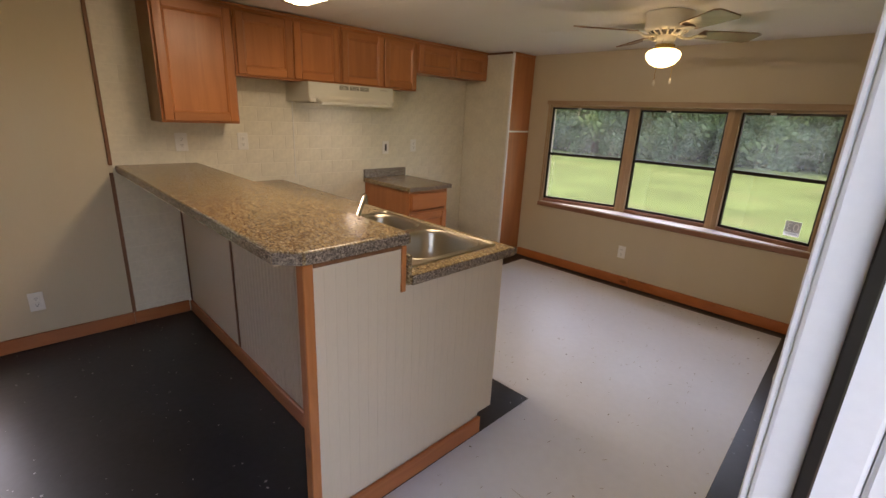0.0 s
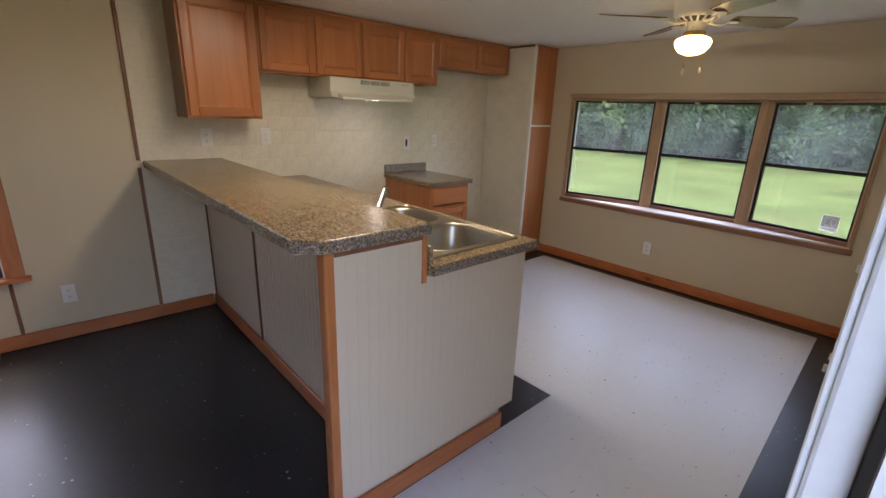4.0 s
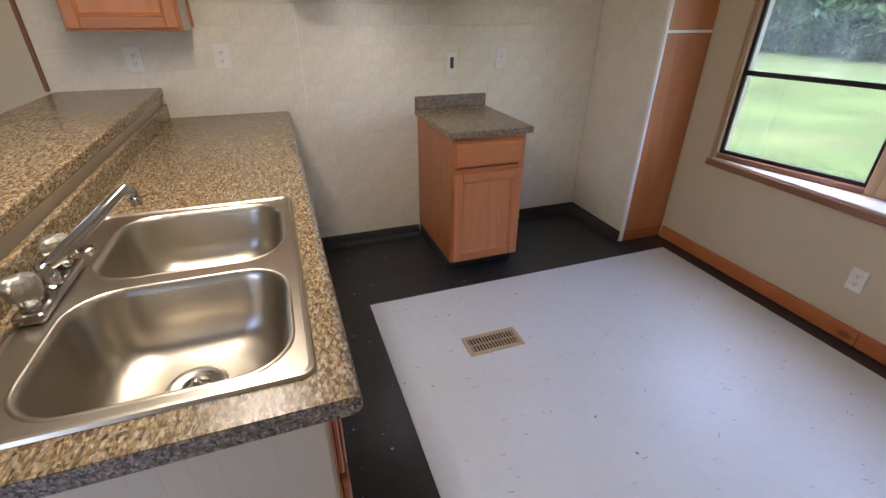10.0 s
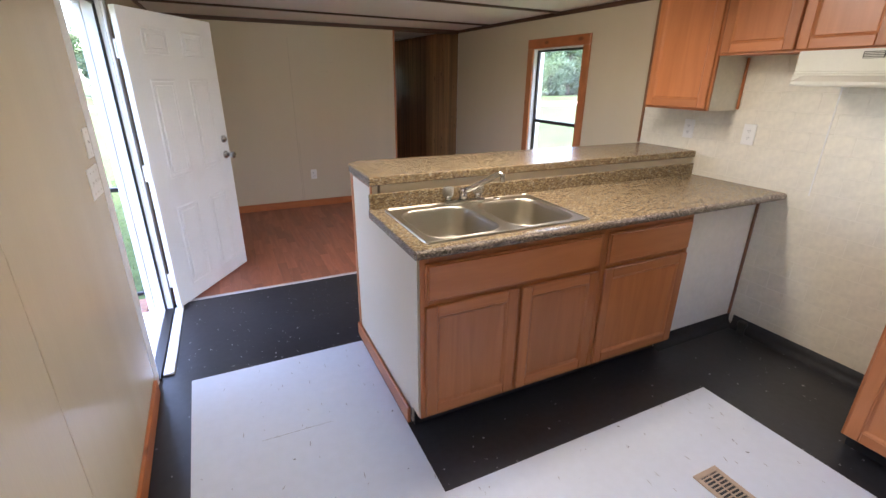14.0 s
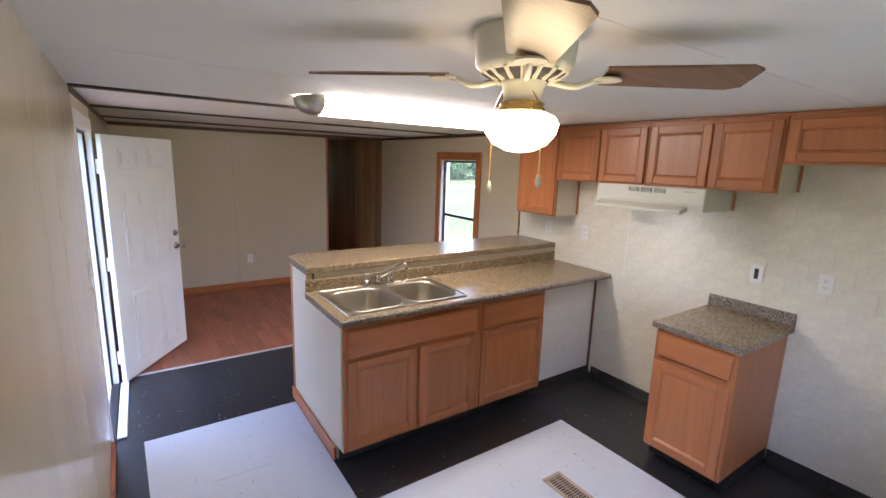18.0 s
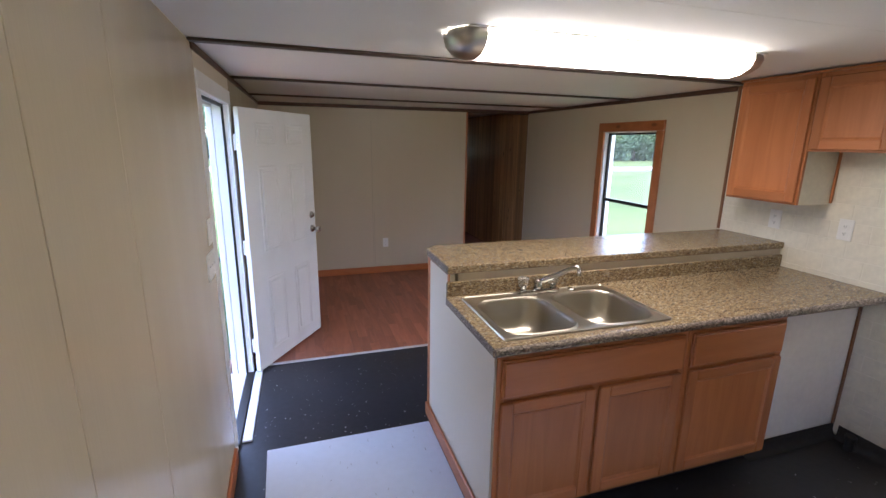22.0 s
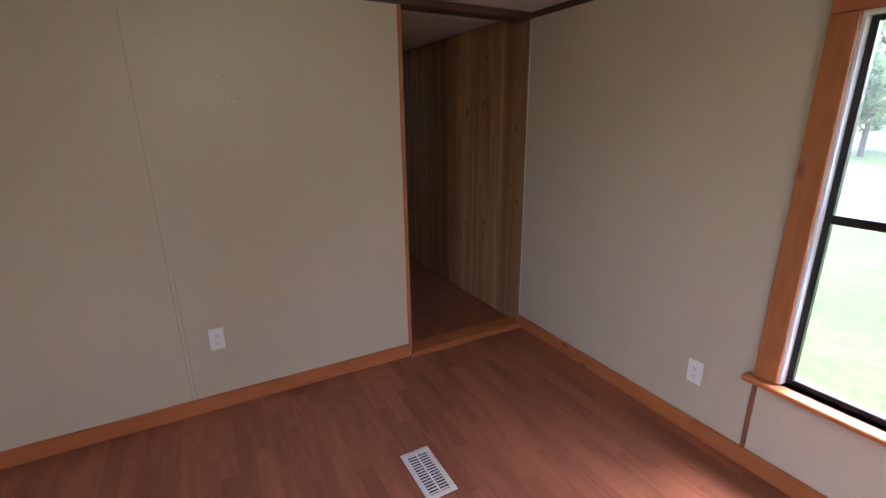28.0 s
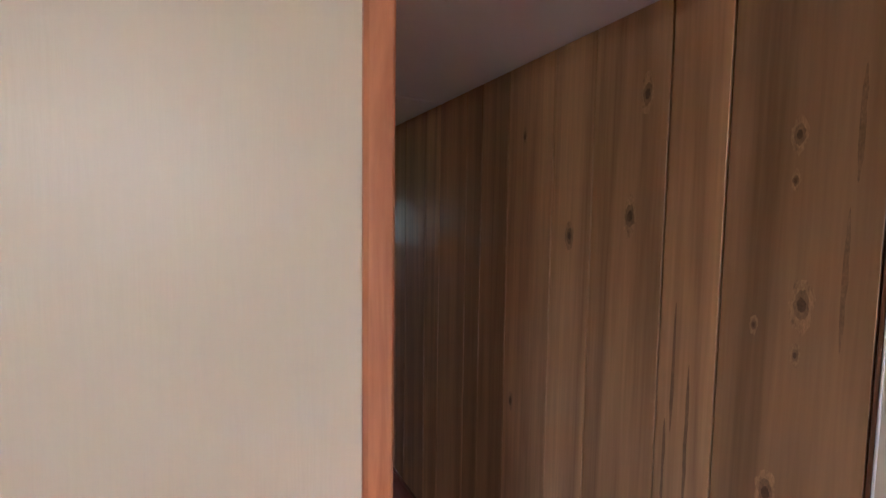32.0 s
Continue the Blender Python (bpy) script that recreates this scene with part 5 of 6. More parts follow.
# ---- pantry ----
pan = thing("pantry_cabinet", pose(-3.0, 4.03, 0), "floor to ceiling pantry with flat orange doors and cream side", "cabinet")
PFX, PY0 = -2.728, 3.852
part("side", box(XW + 0.006, PFX - 0.016, PY0, PY0 + 0.014, 0.002, 2.05), M_TILE, pan, "cream panel side")
part("corner_trim", box(PFX - 0.015, PFX + 0.006, PY0 - 0.006, PY0 + 0.016, 0.012, 2.045, 0.003), M_WHITE, pan, "white corner trim")
part("top_rail", box(XW + 0.02, PFX - 0.016, PY0 - 0.012, PY0 - 0.001, 2.034, 2.051, 0.002), M_TRIM, pan)
part("door", box(PFX - 0.014, PFX + 0.002, PY0 + 0.018, YN - 0.004, 0.085, 1.317, 0.003), M_OAK, pan)
part("door", box(PFX - 0.014, PFX + 0.002, PY0 + 0.018, YN - 0.004, 1.334, 2.03, 0.003), M_OAK, pan)
part("rail", box(PFX - 0.015, PFX - 0.002, PY0 + 0.018, YN - 0.004, 1.318, 1.333), M_WHITE, pan, "white gap rail")
part("plinth", box(PFX - 0.02, PFX - 0.006, PY0 + 0.018, YN - 0.004, 0.004, 0.084), M_PINEY, pan)
part("top_rail", box(PFX - 0.015, PFX + 0.008, PY0 + 0.018, YN - 0.004, 2.031, 2.05, 0.002), M_OAKH, pan)

# ---- lamps and fan ----
fl = thing("ceiling_light", pose(-1.64, 1.45, ZC), "long wraparound fluorescent ceiling light, lit, with nickel end caps", "ceiling light")
LX0, LX1, LY = -2.40, -0.995, 1.47
bm = bmesh.new()
prof = [(-0.118, 0.0), (-0.125, -0.026), (-0.105, -0.06), (-0.06, -0.082), (0.0, -0.09), (0.06, -0.082), (0.105, -0.06), (0.125, -0.026), (0.118, 0.0)]
rows = [[bm.verts.new((x, LY + p, ZC - 0.004 + z)) for p, z in prof] for x in (LX0 + 0.06, LX1 - 0.06)]
for i in range(len(prof) - 1):
    bm.faces.new((rows[0][i], rows[0][i + 1], rows[1][i + 1], rows[1][i]))
bmesh.ops.recalc_face_normals(bm, faces=bm.faces)
part("diffuser", tilt(bm), M_LAMP, fl, "lit white acrylic diffuser", smooth=True)
for s, x in ((-1, LX0 + 0.06), (1, LX1 - 0.06)):
    bm = bmesh.new()
    rows = [[bm.verts.new((x + s * d, LY + p * k, ZC - 0.003 + z * k)) for p, z in prof] for d, k in ((-0.008, 1.03), (0.03, 1.02), (0.065, 0.9), (0.09, 0.68), (0.105, 0.4), (0.11, 0.1))]
    for p, q in zip(rows, rows[1:]):
        for i in range(len(prof) - 1):
            bm.faces.new((p[i], p[i + 1], q[i + 1], q[i]))
    bmesh.ops.recalc_face_normals(bm, faces=bm.faces)
    part("end_cap", tilt(bm), M_NICKEL, fl, "rounded brushed nickel end cap", smooth=True)
part("pan", tilt(box(LX0 + 0.0, LX1, LY - 0.128, LY + 0.128, ZC - 0.006, ZC - 0.001)), M_PLATE, fl)

CX, CY, FZ = -1.05, 3.06, 2.118
fan = thing("ceiling_fan", pose(CX, CY, FZ), "ivory hugger ceiling fan with brown blades and a lit glass globe", "ceiling fan")
part("canopy", lathe([(0.128, -0.06), (0.126, -0.068), (0.12, -0.140), (0.10, -0.157), (0.04, -0.162)], (CX, CY, FZ), 40), M_IVORY, fan, smooth=True)
part("motor_ring", lathe([(0.1, -0.157), (0.088, -0.166), (0.06, -0.176)], (CX, CY, FZ), 40), M_SLOT, fan, "dark motor vent ring")
for k in range(16):
    a = 2 * math.pi * k / 16
    part("vent_rib", tube([(CX + 0.105 * math.cos(a), CY + 0.105 * math.sin(a), FZ - 0.153), (CX + 0.066 * math.cos(a), CY + 0.066 * math.sin(a), FZ - 0.175)], 0.006, 6), M_IVORY, fan)
part("switch_housing", lathe([(0.062, -0.17), (0.052, -0.182), (0.046, -0.215), (0.05, -0.222)], (CX, CY, FZ), 32), M_IVORY, fan, smooth=True)
part("fitter", lathe([(0.05, -0.222), (0.056, -0.226), (0.052, -0.232), (0.058, -0.238), (0.06, -0.25)], (CX, CY, FZ), 32), M_BRASS, fan, "brass lamp fitter", smooth=True)
part("globe", lathe([(0.058, -0.246), (0.085, -0.258), (0.094, -0.275), (0.088, -0.30), (0.068, -0.325), (0.035, -0.341), (0.008, -0.345)], (CX, CY, FZ), 36), M_GLOBE, fan, "lit warm glass globe", smooth=True)
for k in range(4):
    a = radians(50 + 90 * k)
    turn = Matrix.Translation((CX, CY, FZ)) @ Matrix.Rotation(a, 4, "Z")
    bm = tube([(0.06, 0, -0.172), (0.10, 0, -0.182), (0.13, 0, -0.184), (0.16, 0, -0.172), (0.185, 0, -0.164)], 0.008, 8)
    bm.transform(turn)
    arm = part("blade_arm", bm, M_IVORY, fan, "cast ivory blade arm", smooth=True)
    bm = lathe([(0.034, -0.170), (0.034, -0.165)], (0.2, 0, 0), 20)
    bm.transform(turn)
    part("arm_plate", bm, M_IVORY, arm)
    pts = [(0.19, -0.05), (0.50, -0.068), (0.53, -0.05), (0.53, 0.05), (0.50, 0.068), (0.19, 0.05)]
    bm = prism(pts, -0.003, 0.003)
    bm.transform(turn @ Matrix.Translation((0, 0, -0.158)) @ Matrix.Rotation(radians(-12), 4, "X"))
    part("blade", bm, M_BLADE, fan, "brown wood-grain fan blade")
for dx, dy, ln in ((0.025, 0.098, 0.125), (0.011, -0.099, 0.15)):
    ch = part("pull_chain", tube([(CX + dx * 0.45, CY + dy * 0.45, FZ - 0.20), (CX + dx * 0.8, CY + dy * 0.8, FZ - 0.232), (CX + dx, CY + dy, FZ - 0.27)], 0.0015, 6), M_BRASS, fan, "thin brass pull chain")
    beads = int(ln / 0.005)
    part("bead_chain", lathe([(r, -ln * (i + f) / beads) for i in range(beads) for r, f in ((0.0009, 0.0), (0.0023, 0.3), (0.0023, 0.6))] + [(0.0009, -ln)], (CX + dx, CY + dy, FZ - 0.27), 8), M_BRASS, ch, "beaded brass chain")
    part("bob", lathe([(0.002, 0.0), (0.006, -0.011), (0.0075, -0.021), (0.005, -0.03), (0.0015, -0.033)], (CX + dx, CY + dy, FZ - 0.27 - ln), 14), M_IVORY, ch, "small ivory pull bob", smooth=True)

# ---- electrical plates ----
def plate(name, label, m, kind="outlet", w=0.07, h=0.115, group="outlets"):
    """A wall plate drawn flat in its own x and z, facing -y, set by m."""
    o = thing(name, m, label, "outlet" if kind != "switch" else "light switch", group)
    part("cover", box(-w / 2, w / 2, -0.006, 0.0, -h / 2, h / 2, 0.0025, 2), M_PLATE, o, local=True)
    n = max(1, round(w / 0.055) if w > 0.09 else 1)
    for i in range(n):
        cx = (i - (n - 1) / 2) * 0.046
        if kind == "outlet":
            for zz in (-0.02, 0.02):
                f = part("receptacle", box(cx - 0.017, cx + 0.017, -0.0085, -0.006, zz - 0.014, zz + 0.014, 0.001), M_PLATE, o, local=True)
                for sx in (-0.006, 0.006):
                    part("slot", box(cx + sx - 0.0012, cx + sx + 0.0012, -0.0092, -0.0086, zz - 0.002, zz + 0.006), M_SLOT, f, local=True)
                part("slot", lathe([(0.0024, -0.0086), (0.0024, -0.0092)], (cx, 0, zz - 0.008), 10, axis="y"), M_SLOT, f, local=True)
            part("screw", lathe([(0.003, -0.006), (0.003, -0.0075)], (cx, 0, 0), 10, axis="y"), M_PLATE, o, local=True)
        elif kind == "switch":
            f = part("switch_slot", box(cx - 0.006, cx + 0.006, -0.0075, -0.006, -0.012, 0.012, 0.0005), M_PLATE, o, local=True)
            part("toggle", box(cx - 0.004, cx + 0.004, -0.012, -0.0076, -0.001, 0.009, 0.001), M_PLATE, f, local=True)
            for zz in (-0.04, 0.04):
                part("screw", lathe([(0.003, -0.006), (0.003, -0.0072)], (cx, 0, zz), 10, axis="y"), M_NICKEL, o, local=True)
        else:
            part("open_box", box(cx - 0.011, cx + 0.011, -0.0072, -0.0061, -0.032, 0.032), M_SLOT, o, "dark open slot", local=True)
    return o


def on_w(y, z, d=0.0005):
    return pose(XW + d, y, z, 0, 0, 90)


def on_e(y, z):
    return pose(XE - 0.0005 - 0.031 * max(0.0, y - 0.92), y, z, 0, 0, -90)


plate("wall_outlet", "white duplex outlet low on the tan wall", on_w(0.24, 0.288))
plate("wall_outlet", "white duplex outlet on the tan wall beside the window", on_w(-1.042, 0.32))
plate("wall_outlet", "white duplex outlet above the breakfast bar", on_w(1.111, 1.203, 0.0075), h=0.12, w=0.075)
plate("wall_outlet", "white duplex outlet above the counter on cream tile", on_w(1.512, 1.206, 0.0075), h=0.12, w=0.075)
plate("wall_switch", "white plate with a dark open slot on cream tile", on_w(2.802, 1.14, 0.0075), kind="open", group="plates")
plate("wall_outlet", "white duplex outlet on cream tile beside the pantry", on_w(3.137, 1.154, 0.0075))
plate("wall_outlet", "white duplex outlet low on the living room end wall", pose(-1.383, YS + 0.0005, 0.40, 0, 0, 180))
plate("wall_outlet", "white duplex outlet below the bay window", pose(-1.562, YN - 0.0005, 0.314))
plate("wall_outlet", "white duplex outlet low on the tan panelled wall", on_e(3.05, 0.27))
plate("light_switch", "single white toggle switch beside the door", on_e(0.985, 1.25), kind="switch", w=0.075)
plate("light_switch", "triple white toggle switch beside the door", on_e(1.035, 1.105), kind="switch", w=0.16, h=0.12)


# ---- floor vents ----
def floor_vent(label, cx, cy, m, z):
    v = thing("floor_vent", pose(cx, cy, z), label, "floor vent", "floor vents")
    w, l = 0.068, 0.142
    for q in ((-w, w, -l, -l + 0.022), (-w, w, l - 0.022, l), (-w, -w + 0.022, -l + 0.022, l - 0.022), (w - 0.022, w, -l + 0.022, l - 0.022)):
        part("frame", box(*q, 0.0, 0.006, 0.002), m, v, local=True)
    part("duct", box(-w + 0.02, w - 0.02, -l + 0.02, l - 0.02, 0.0003, 0.0012), M_SLOT, v, "dark duct opening", local=True)
    n = 15
    me = bpy.data.meshes.new("slat")
    bm = box(-w + 0.022, w - 0.022, -0.003, 0.003, 0.0, 0.0035, 0.0008)
    bm.to_mesh(me)
    bm.free()
    me.materials.append(m)
    for i in range(n):
        ob = new("slat", me)
        ob.parent = v
        ob.matrix_basis = pose(0, -l + 0.03 + (2 * l - 0.06) * i / (n - 1), 0.0015)
    part("bar", box(-0.003, 0.003, -l + 0.022, l - 0.022, 0.001, 0.0048), m, v, local=True)
    return v


floor_vent("tan metal floor vent in white vinyl", -2.058, 2.56, M_TAN, 0.0045)
floor_vent("ivory metal floor vent in the laminate floor", -2.105, -1.405, M_PINKV, 0.0062)

# ---- outdoors ----
GZ = -0.75
bm = bmesh.new()
bmesh.ops.create_grid(bm, x_segments=60, y_segments=60, size=300)
for v in bm.verts:
    v.co.z = GZ + 0.12 * noise.noise((v.co.x * 0.05, v.co.y * 0.05, 0)) * min(1, v.co.length / 40)
struct("ground", bm, M_GRASS, "wide mown lawn with worn patches", "ground")
struct("road", prism([(-120, -26), (-60, -30.5), (0, -34.0), (80, -36), (80, -40), (0, -38.0), (-60, -34.0), (-120, -30)], GZ - 0.2, GZ + 0.16), M_ROAD, "pale gravel road across the lawn", "road")
rng = random.Random(11)
bm = bmesh.new()
for px, py, rx, ry in ((-11.3, -6.9, 1.5, 0.75), (-13.3, -7.4, 0.8, 0.35), (-9.6, -6.3, 0.5, 0.22)):
    bm.faces.new([bm.verts.new((px + rx * rng.uniform(0.75, 1.12) * math.cos(k * 0.1963), py + ry * rng.uniform(0.7, 1.15) * math.sin(k * 0.1963), GZ + 0.03)) for k in range(32)])
struct("bare_patch", bm, M_DIRT, "bare sandy patch in the lawn", "ground")

bm = bmesh.new()
for _ in range(26000):
    x, y = rng.uniform(0.5, 7.0), rng.uniform(-9.0, -0.6)
    h, a = rng.uniform(0.02, 0.065), rng.uniform(0, 6.28)
    dx, dy, lx, ly = 0.005 * math.cos(a), 0.005 * math.sin(a), rng.uniform(-0.03, 0.03), rng.uniform(-0.03, 0.03)
    bm.faces.new([bm.verts.new(p) for p in ((x - dx, y - dy, GZ - 0.02), (x + dx, y + dy, GZ - 0.02), (x + lx, y + ly, GZ + h))])
tagged(part("grass_tufts", bm, M_BLADES), "long grass blades near the porch and wall", "grass", kind="stuff")


def tree_mesh(seed, height, spread, leaf, count, conifer=False, low=0.25):
    """A tapered trunk with limbs, and a crown of many small leaf clumps with gaps."""
    r = random.Random(seed)
    wood_bm = tube([(0, 0, -0.3), (r.uniform(-.1, .1), r.uniform(-.1, .1), height * 0.3), (r.uniform(-.3, .3), r.uniform(-.3, .3), height * 0.65), (r.uniform(-.4, .4), r.uniform(-.4, .4), height * 0.95)], [height * 0.022, height * 0.017, height * 0.010, height * 0.003], 8)
    centres = []
    for k in range(13):
        z = height * r.uniform(low, 0.95)
        a, reach = r.uniform(0, 6.28), spread * (1.0 - 0.75 * z / height if conifer else r.uniform(0.35, 1.0) * (1.15 - 0.6 * abs(z / height - 0.55)))
        end = (reach * math.cos(a), reach * math.sin(a), z + reach * (0.05 if conifer else 0.35))
        tube([(0, 0, z - reach * 0.25), (end[0] * 0.5, end[1] * 0.5, (z + end[2]) / 2), end], [height * 0.007, height * 0.004, height * 0.0015], 5, wood_bm)
        for _ in range(4):
            centres.append((Vector(end) * r.uniform(0.55, 1.05), spread * r.uniform(0.16, 0.34)))
    verts, faces = [], []
    for i in range(count):
        c, rad = centres[i % len(centres)]
        d = Vector((r.gauss(0, 1), r.gauss(0, 1), r.gauss(0, 0.75)))
        p = Vector((c.x, c.y, centres[i % len(centres)][0].z if c.z > 0 else 1)) + d * rad * 0.62
        p.z = max(p.z, height * 0.03 * r.random())
        n1 = Vector((r.gauss(0, 1), r.gauss(0, 1), r.gauss(0, 1))).normalized()
        u = n1.orthogonal().normalized() * leaf * r.uniform(0.6, 1.4)
        w = n1.cross(u) * r.uniform(0.45, 0.9)
        k = len(verts)
        verts += [p - u, p - w * 0.6 + u * 0.1, p + u, p + w * 0.6 - u * 0.1]
        faces.append((k, k + 1, k + 2, k + 3))
    return wood_bm, verts, faces


def tree(seed, height, spread, leaf, count, m, label, conifer=False, low=0.25):
    t = thing("tree", pose(0, 0, -500), label, "tree", "trees")
    wood_bm, verts, faces = tree_mesh(seed, height, spread, leaf, count, conifer, low)
    part("trunk", wood_bm, M_BARK, t, local=True)
    me = bpy.data.meshes.new("crown")
    me.from_pydata([tuple(v) for v in verts], [], faces)
    me.materials.append(m)
    ob = new("crown", me)
    ob.parent = t
    return t


kinds = [tree(1, 11, 3.6, 0.25, 5200, M_LEAF, "leafy green broadleaf tree at the edge of the wood"),
         tree(2, 13, 3.0, 0.24, 5200, M_LEAF2, "tall dark green tree at the edge of the wood", True),
         tree(3, 9, 3.8, 0.25, 5200, M_LEAF, "broad green tree at the edge of the wood", low=0.1),
         tree(4, 6, 2.6, 0.2, 4200, M_LEAF2, "low bushy green tree", low=0.05)]
rng = random.Random(23)


def place_tree(x, y, k, s):
    t = copy_thing(kinds[k], pose(x, y, GZ - 0.1, 0, 0, rng.uniform(0, 360)))
    t.scale = (s, s, s)


for i in range(24):
    place_tree(-34 + 2.2 * i + rng.uniform(-0.8, 0.8), 31 + rng.uniform(-1.0, 2.5) + abs(i - 8) * 0.25, (0, 1, 2, 3, 0, 2, 3)[i % 7], rng.uniform(0.85, 1.2))
for i in range(20):
    place_tree(-38 + 2.9 * i + rng.uniform(-1, 1), 38 + rng.uniform(-1.5, 3), (1, 0, 2)[i % 3], rng.uniform(1.15, 1.5))
for i in range(22):
    place_tree(-33 + 2.3 * i + rng.uniform(-0.8, 0.8), 30 + rng.uniform(-0.6, 0.8) + abs(i - 8) * 0.25, 3, rng.uniform(0.5, 0.75))
for i in range(24):
    place_tree(-120 + 4.4 * i + rng.uniform(-1.5, 1.5), -62 - 0.25 * i + rng.uniform(-3, 3), (1, 0, 1, 2)[i % 4], rng.uniform(1.1, 1.5))
for i in range(12):
    place_tree(2 + 4.2 * i + rng.uniform(-1.2, 1.2), -62 + rng.uniform(-3, 3), (0, 2, 0, 1)[i % 4], rng.uniform(0.9, 1.3))
for i in range(12):
    place_tree(-85 + rng.uniform(-4, 4), -46 + 5.5 * i, (1, 0, 2)[i % 3], rng.uniform(0.8, 1.15))
for i in range(26):
    place_tree(-36 + 2.2 * i + rng.uniform(-0.8, 0.8), 34.5 + rng.uniform(-1.0, 1.0) + abs(i - 8) * 0.25, (3, 2)[i % 2], rng.uniform(1.0, 1.4))
for i in range(26):
    place_tree(-40 + 2.5 * i + rng.uniform(-0.8, 0.8), 43 + rng.uniform(-1.0, 1.0), (3, 2, 0)[i % 3], rng.uniform(1.4, 1.9))
for i in range(34):
    place_tree(-122 + 4.6 * i + rng.uniform(-1.5, 1.5), -58.5 - (0.25 * i if i < 24 else 0) + rng.uniform(-1, 1), 3, rng.uniform(0.6, 1.0))
for i in range(22):
    place_tree(-81 + rng.uniform(-2, 2), -48 + 3.2 * i, 3, rng.uniform(0.6, 1.0))
place_tree(-38.0, -10.5, 0, 0.8)
place_tree(-32.0, -10.4, 0, 0.62)
place_tree(21.0, -54, 0, 0.72)
place_tree(17.0, -56, 2, 0.7)
for i in range(22):
    place_tree(-95 + 3.2 * i + rng.uniform(-1, 1), -55.5 + rng.uniform(-1.5, 1.5), (0, 2, 1, 3)[i % 4], rng.uniform(1.0, 1.4))
for t in kinds:
    for o in (*t.children, t):
        bpy.data.objects.remove(o)

pole = thing("utility_pole", pose(13.5, -34.0, GZ), "grey wooden utility pole beside the road", "pole")
part("shaft", tube([(13.5, -34.0, GZ - 0.5), (13.15, -34.0, 6.6)], [0.16, 0.11], 12), M_POST, pole)
part("crossarm", box(12.95, 13.35, -34.06, -33.94, 6.3, 6.4, 0.01), M_POST, pole)
fence = thing("pasture_fence", pose(20, -45, GZ), "pale wire fence beyond the road", "fence")
for k in range(14):
    part("post", tube([(4 + 2.6 * k, -45, GZ - 0.2), (4 + 2.6 * k, -45, GZ + 1.1)], 0.05, 8), M_POST, fence)
for z in (0.5, 1.0):
    part("wire", tube([(4, -45, GZ + z), (38, -45, GZ + z)], 0.012, 5), M_POST, fence)
log = thing("landscape_timber", pose(4.8, -9.4, GZ), "pale weathered timber lying on the lawn", "timber")
part("beam", box(4.0, 5.9, -9.5, -9.38, GZ, GZ + 0.1, 0.01), M_POST, log)

porch = thing("porch", pose(0.9, 0.4, -0.1), "small reddish wooden porch outside the door", "porch")
for k in range(14):
    x = 0.2 + 0.14 * k
    part("deck_board", box(x, x + 0.134, -0.42, 1.5, -0.085, -0.05, 0.003), M_DECK, porch)
part("joist", box(0.2, 2.15, -0.40, -0.36, -0.24, -0.086), M_DECK, porch)
part("joist", box(0.2, 2.15, 1.42, 1.46, -0.24, -0.086), M_DECK, porch)
for x, y in ((0.28, -0.38), (2.1, -0.38), (0.28, 1.44), (2.1, 1.44)):
    part("leg", box(x - 0.045, x + 0.045, y - 0.04, y + 0.04, GZ - 0.1, -0.241), M_DECK, porch)
rail = thing("porch_railing", pose(1.2, -0.33, -0.05), "black metal porch railing with thin balusters", "railing")
part("top_rail", box(0.155, 2.12, -0.35, -0.31, 0.78, 0.81, 0.004), M_RAIL, rail)
part("bottom_rail", box(0.155, 2.12, -0.342, -0.318, 0.02, 0.045, 0.003), M_RAIL, rail)
for x in (2.10,):
    part("post", box(x - 0.02, x + 0.02, -0.35, -0.31, -0.049, 0.779, 0.003), M_RAIL, rail)
for k in range(17):
    part("baluster", tube([(0.20 + 0.112 * k, -0.33, 0.046), (0.20 + 0.112 * k, -0.33, 0.779)], 0.0055, 6), M_RAIL, rail)

# ---- wall panelling, tiles and planks ----
def sheet(parent, name, x0, x1, y0, y1, z0, z1, m, bev=0.0012):
    return part(name, lean(box(x0, x1, y0, y1, z0, z1, bev)), m, parent)


seams = [0.904, 1.985, 2.385, 3.36, YN]
for a, b in zip(seams, seams[1:]):
    sheet(wall_e, "panel", XE - 0.0, XE + 0.0055, a + 0.0018, b - 0.0018, -0.05, ZC - 0.011, M_WALLE)
seams = [YS + 0.001, -1.55, -0.75, DOOR_Y0 - 0.087]
for a, b in zip(seams, seams[1:]):
    sheet(wall_e, "panel", XE - 0.0, XE + 0.0055, a + 0.001, b - 0.001, -0.05, ZC - 0.011, M_WALLE)
sheet(wall_e, "panel", XE - 0.0, XE + 0.0055, DOOR_Y0 - 0.085, 0.902, DOOR_Z + 0.087, ZC - 0.011, M_WALL)

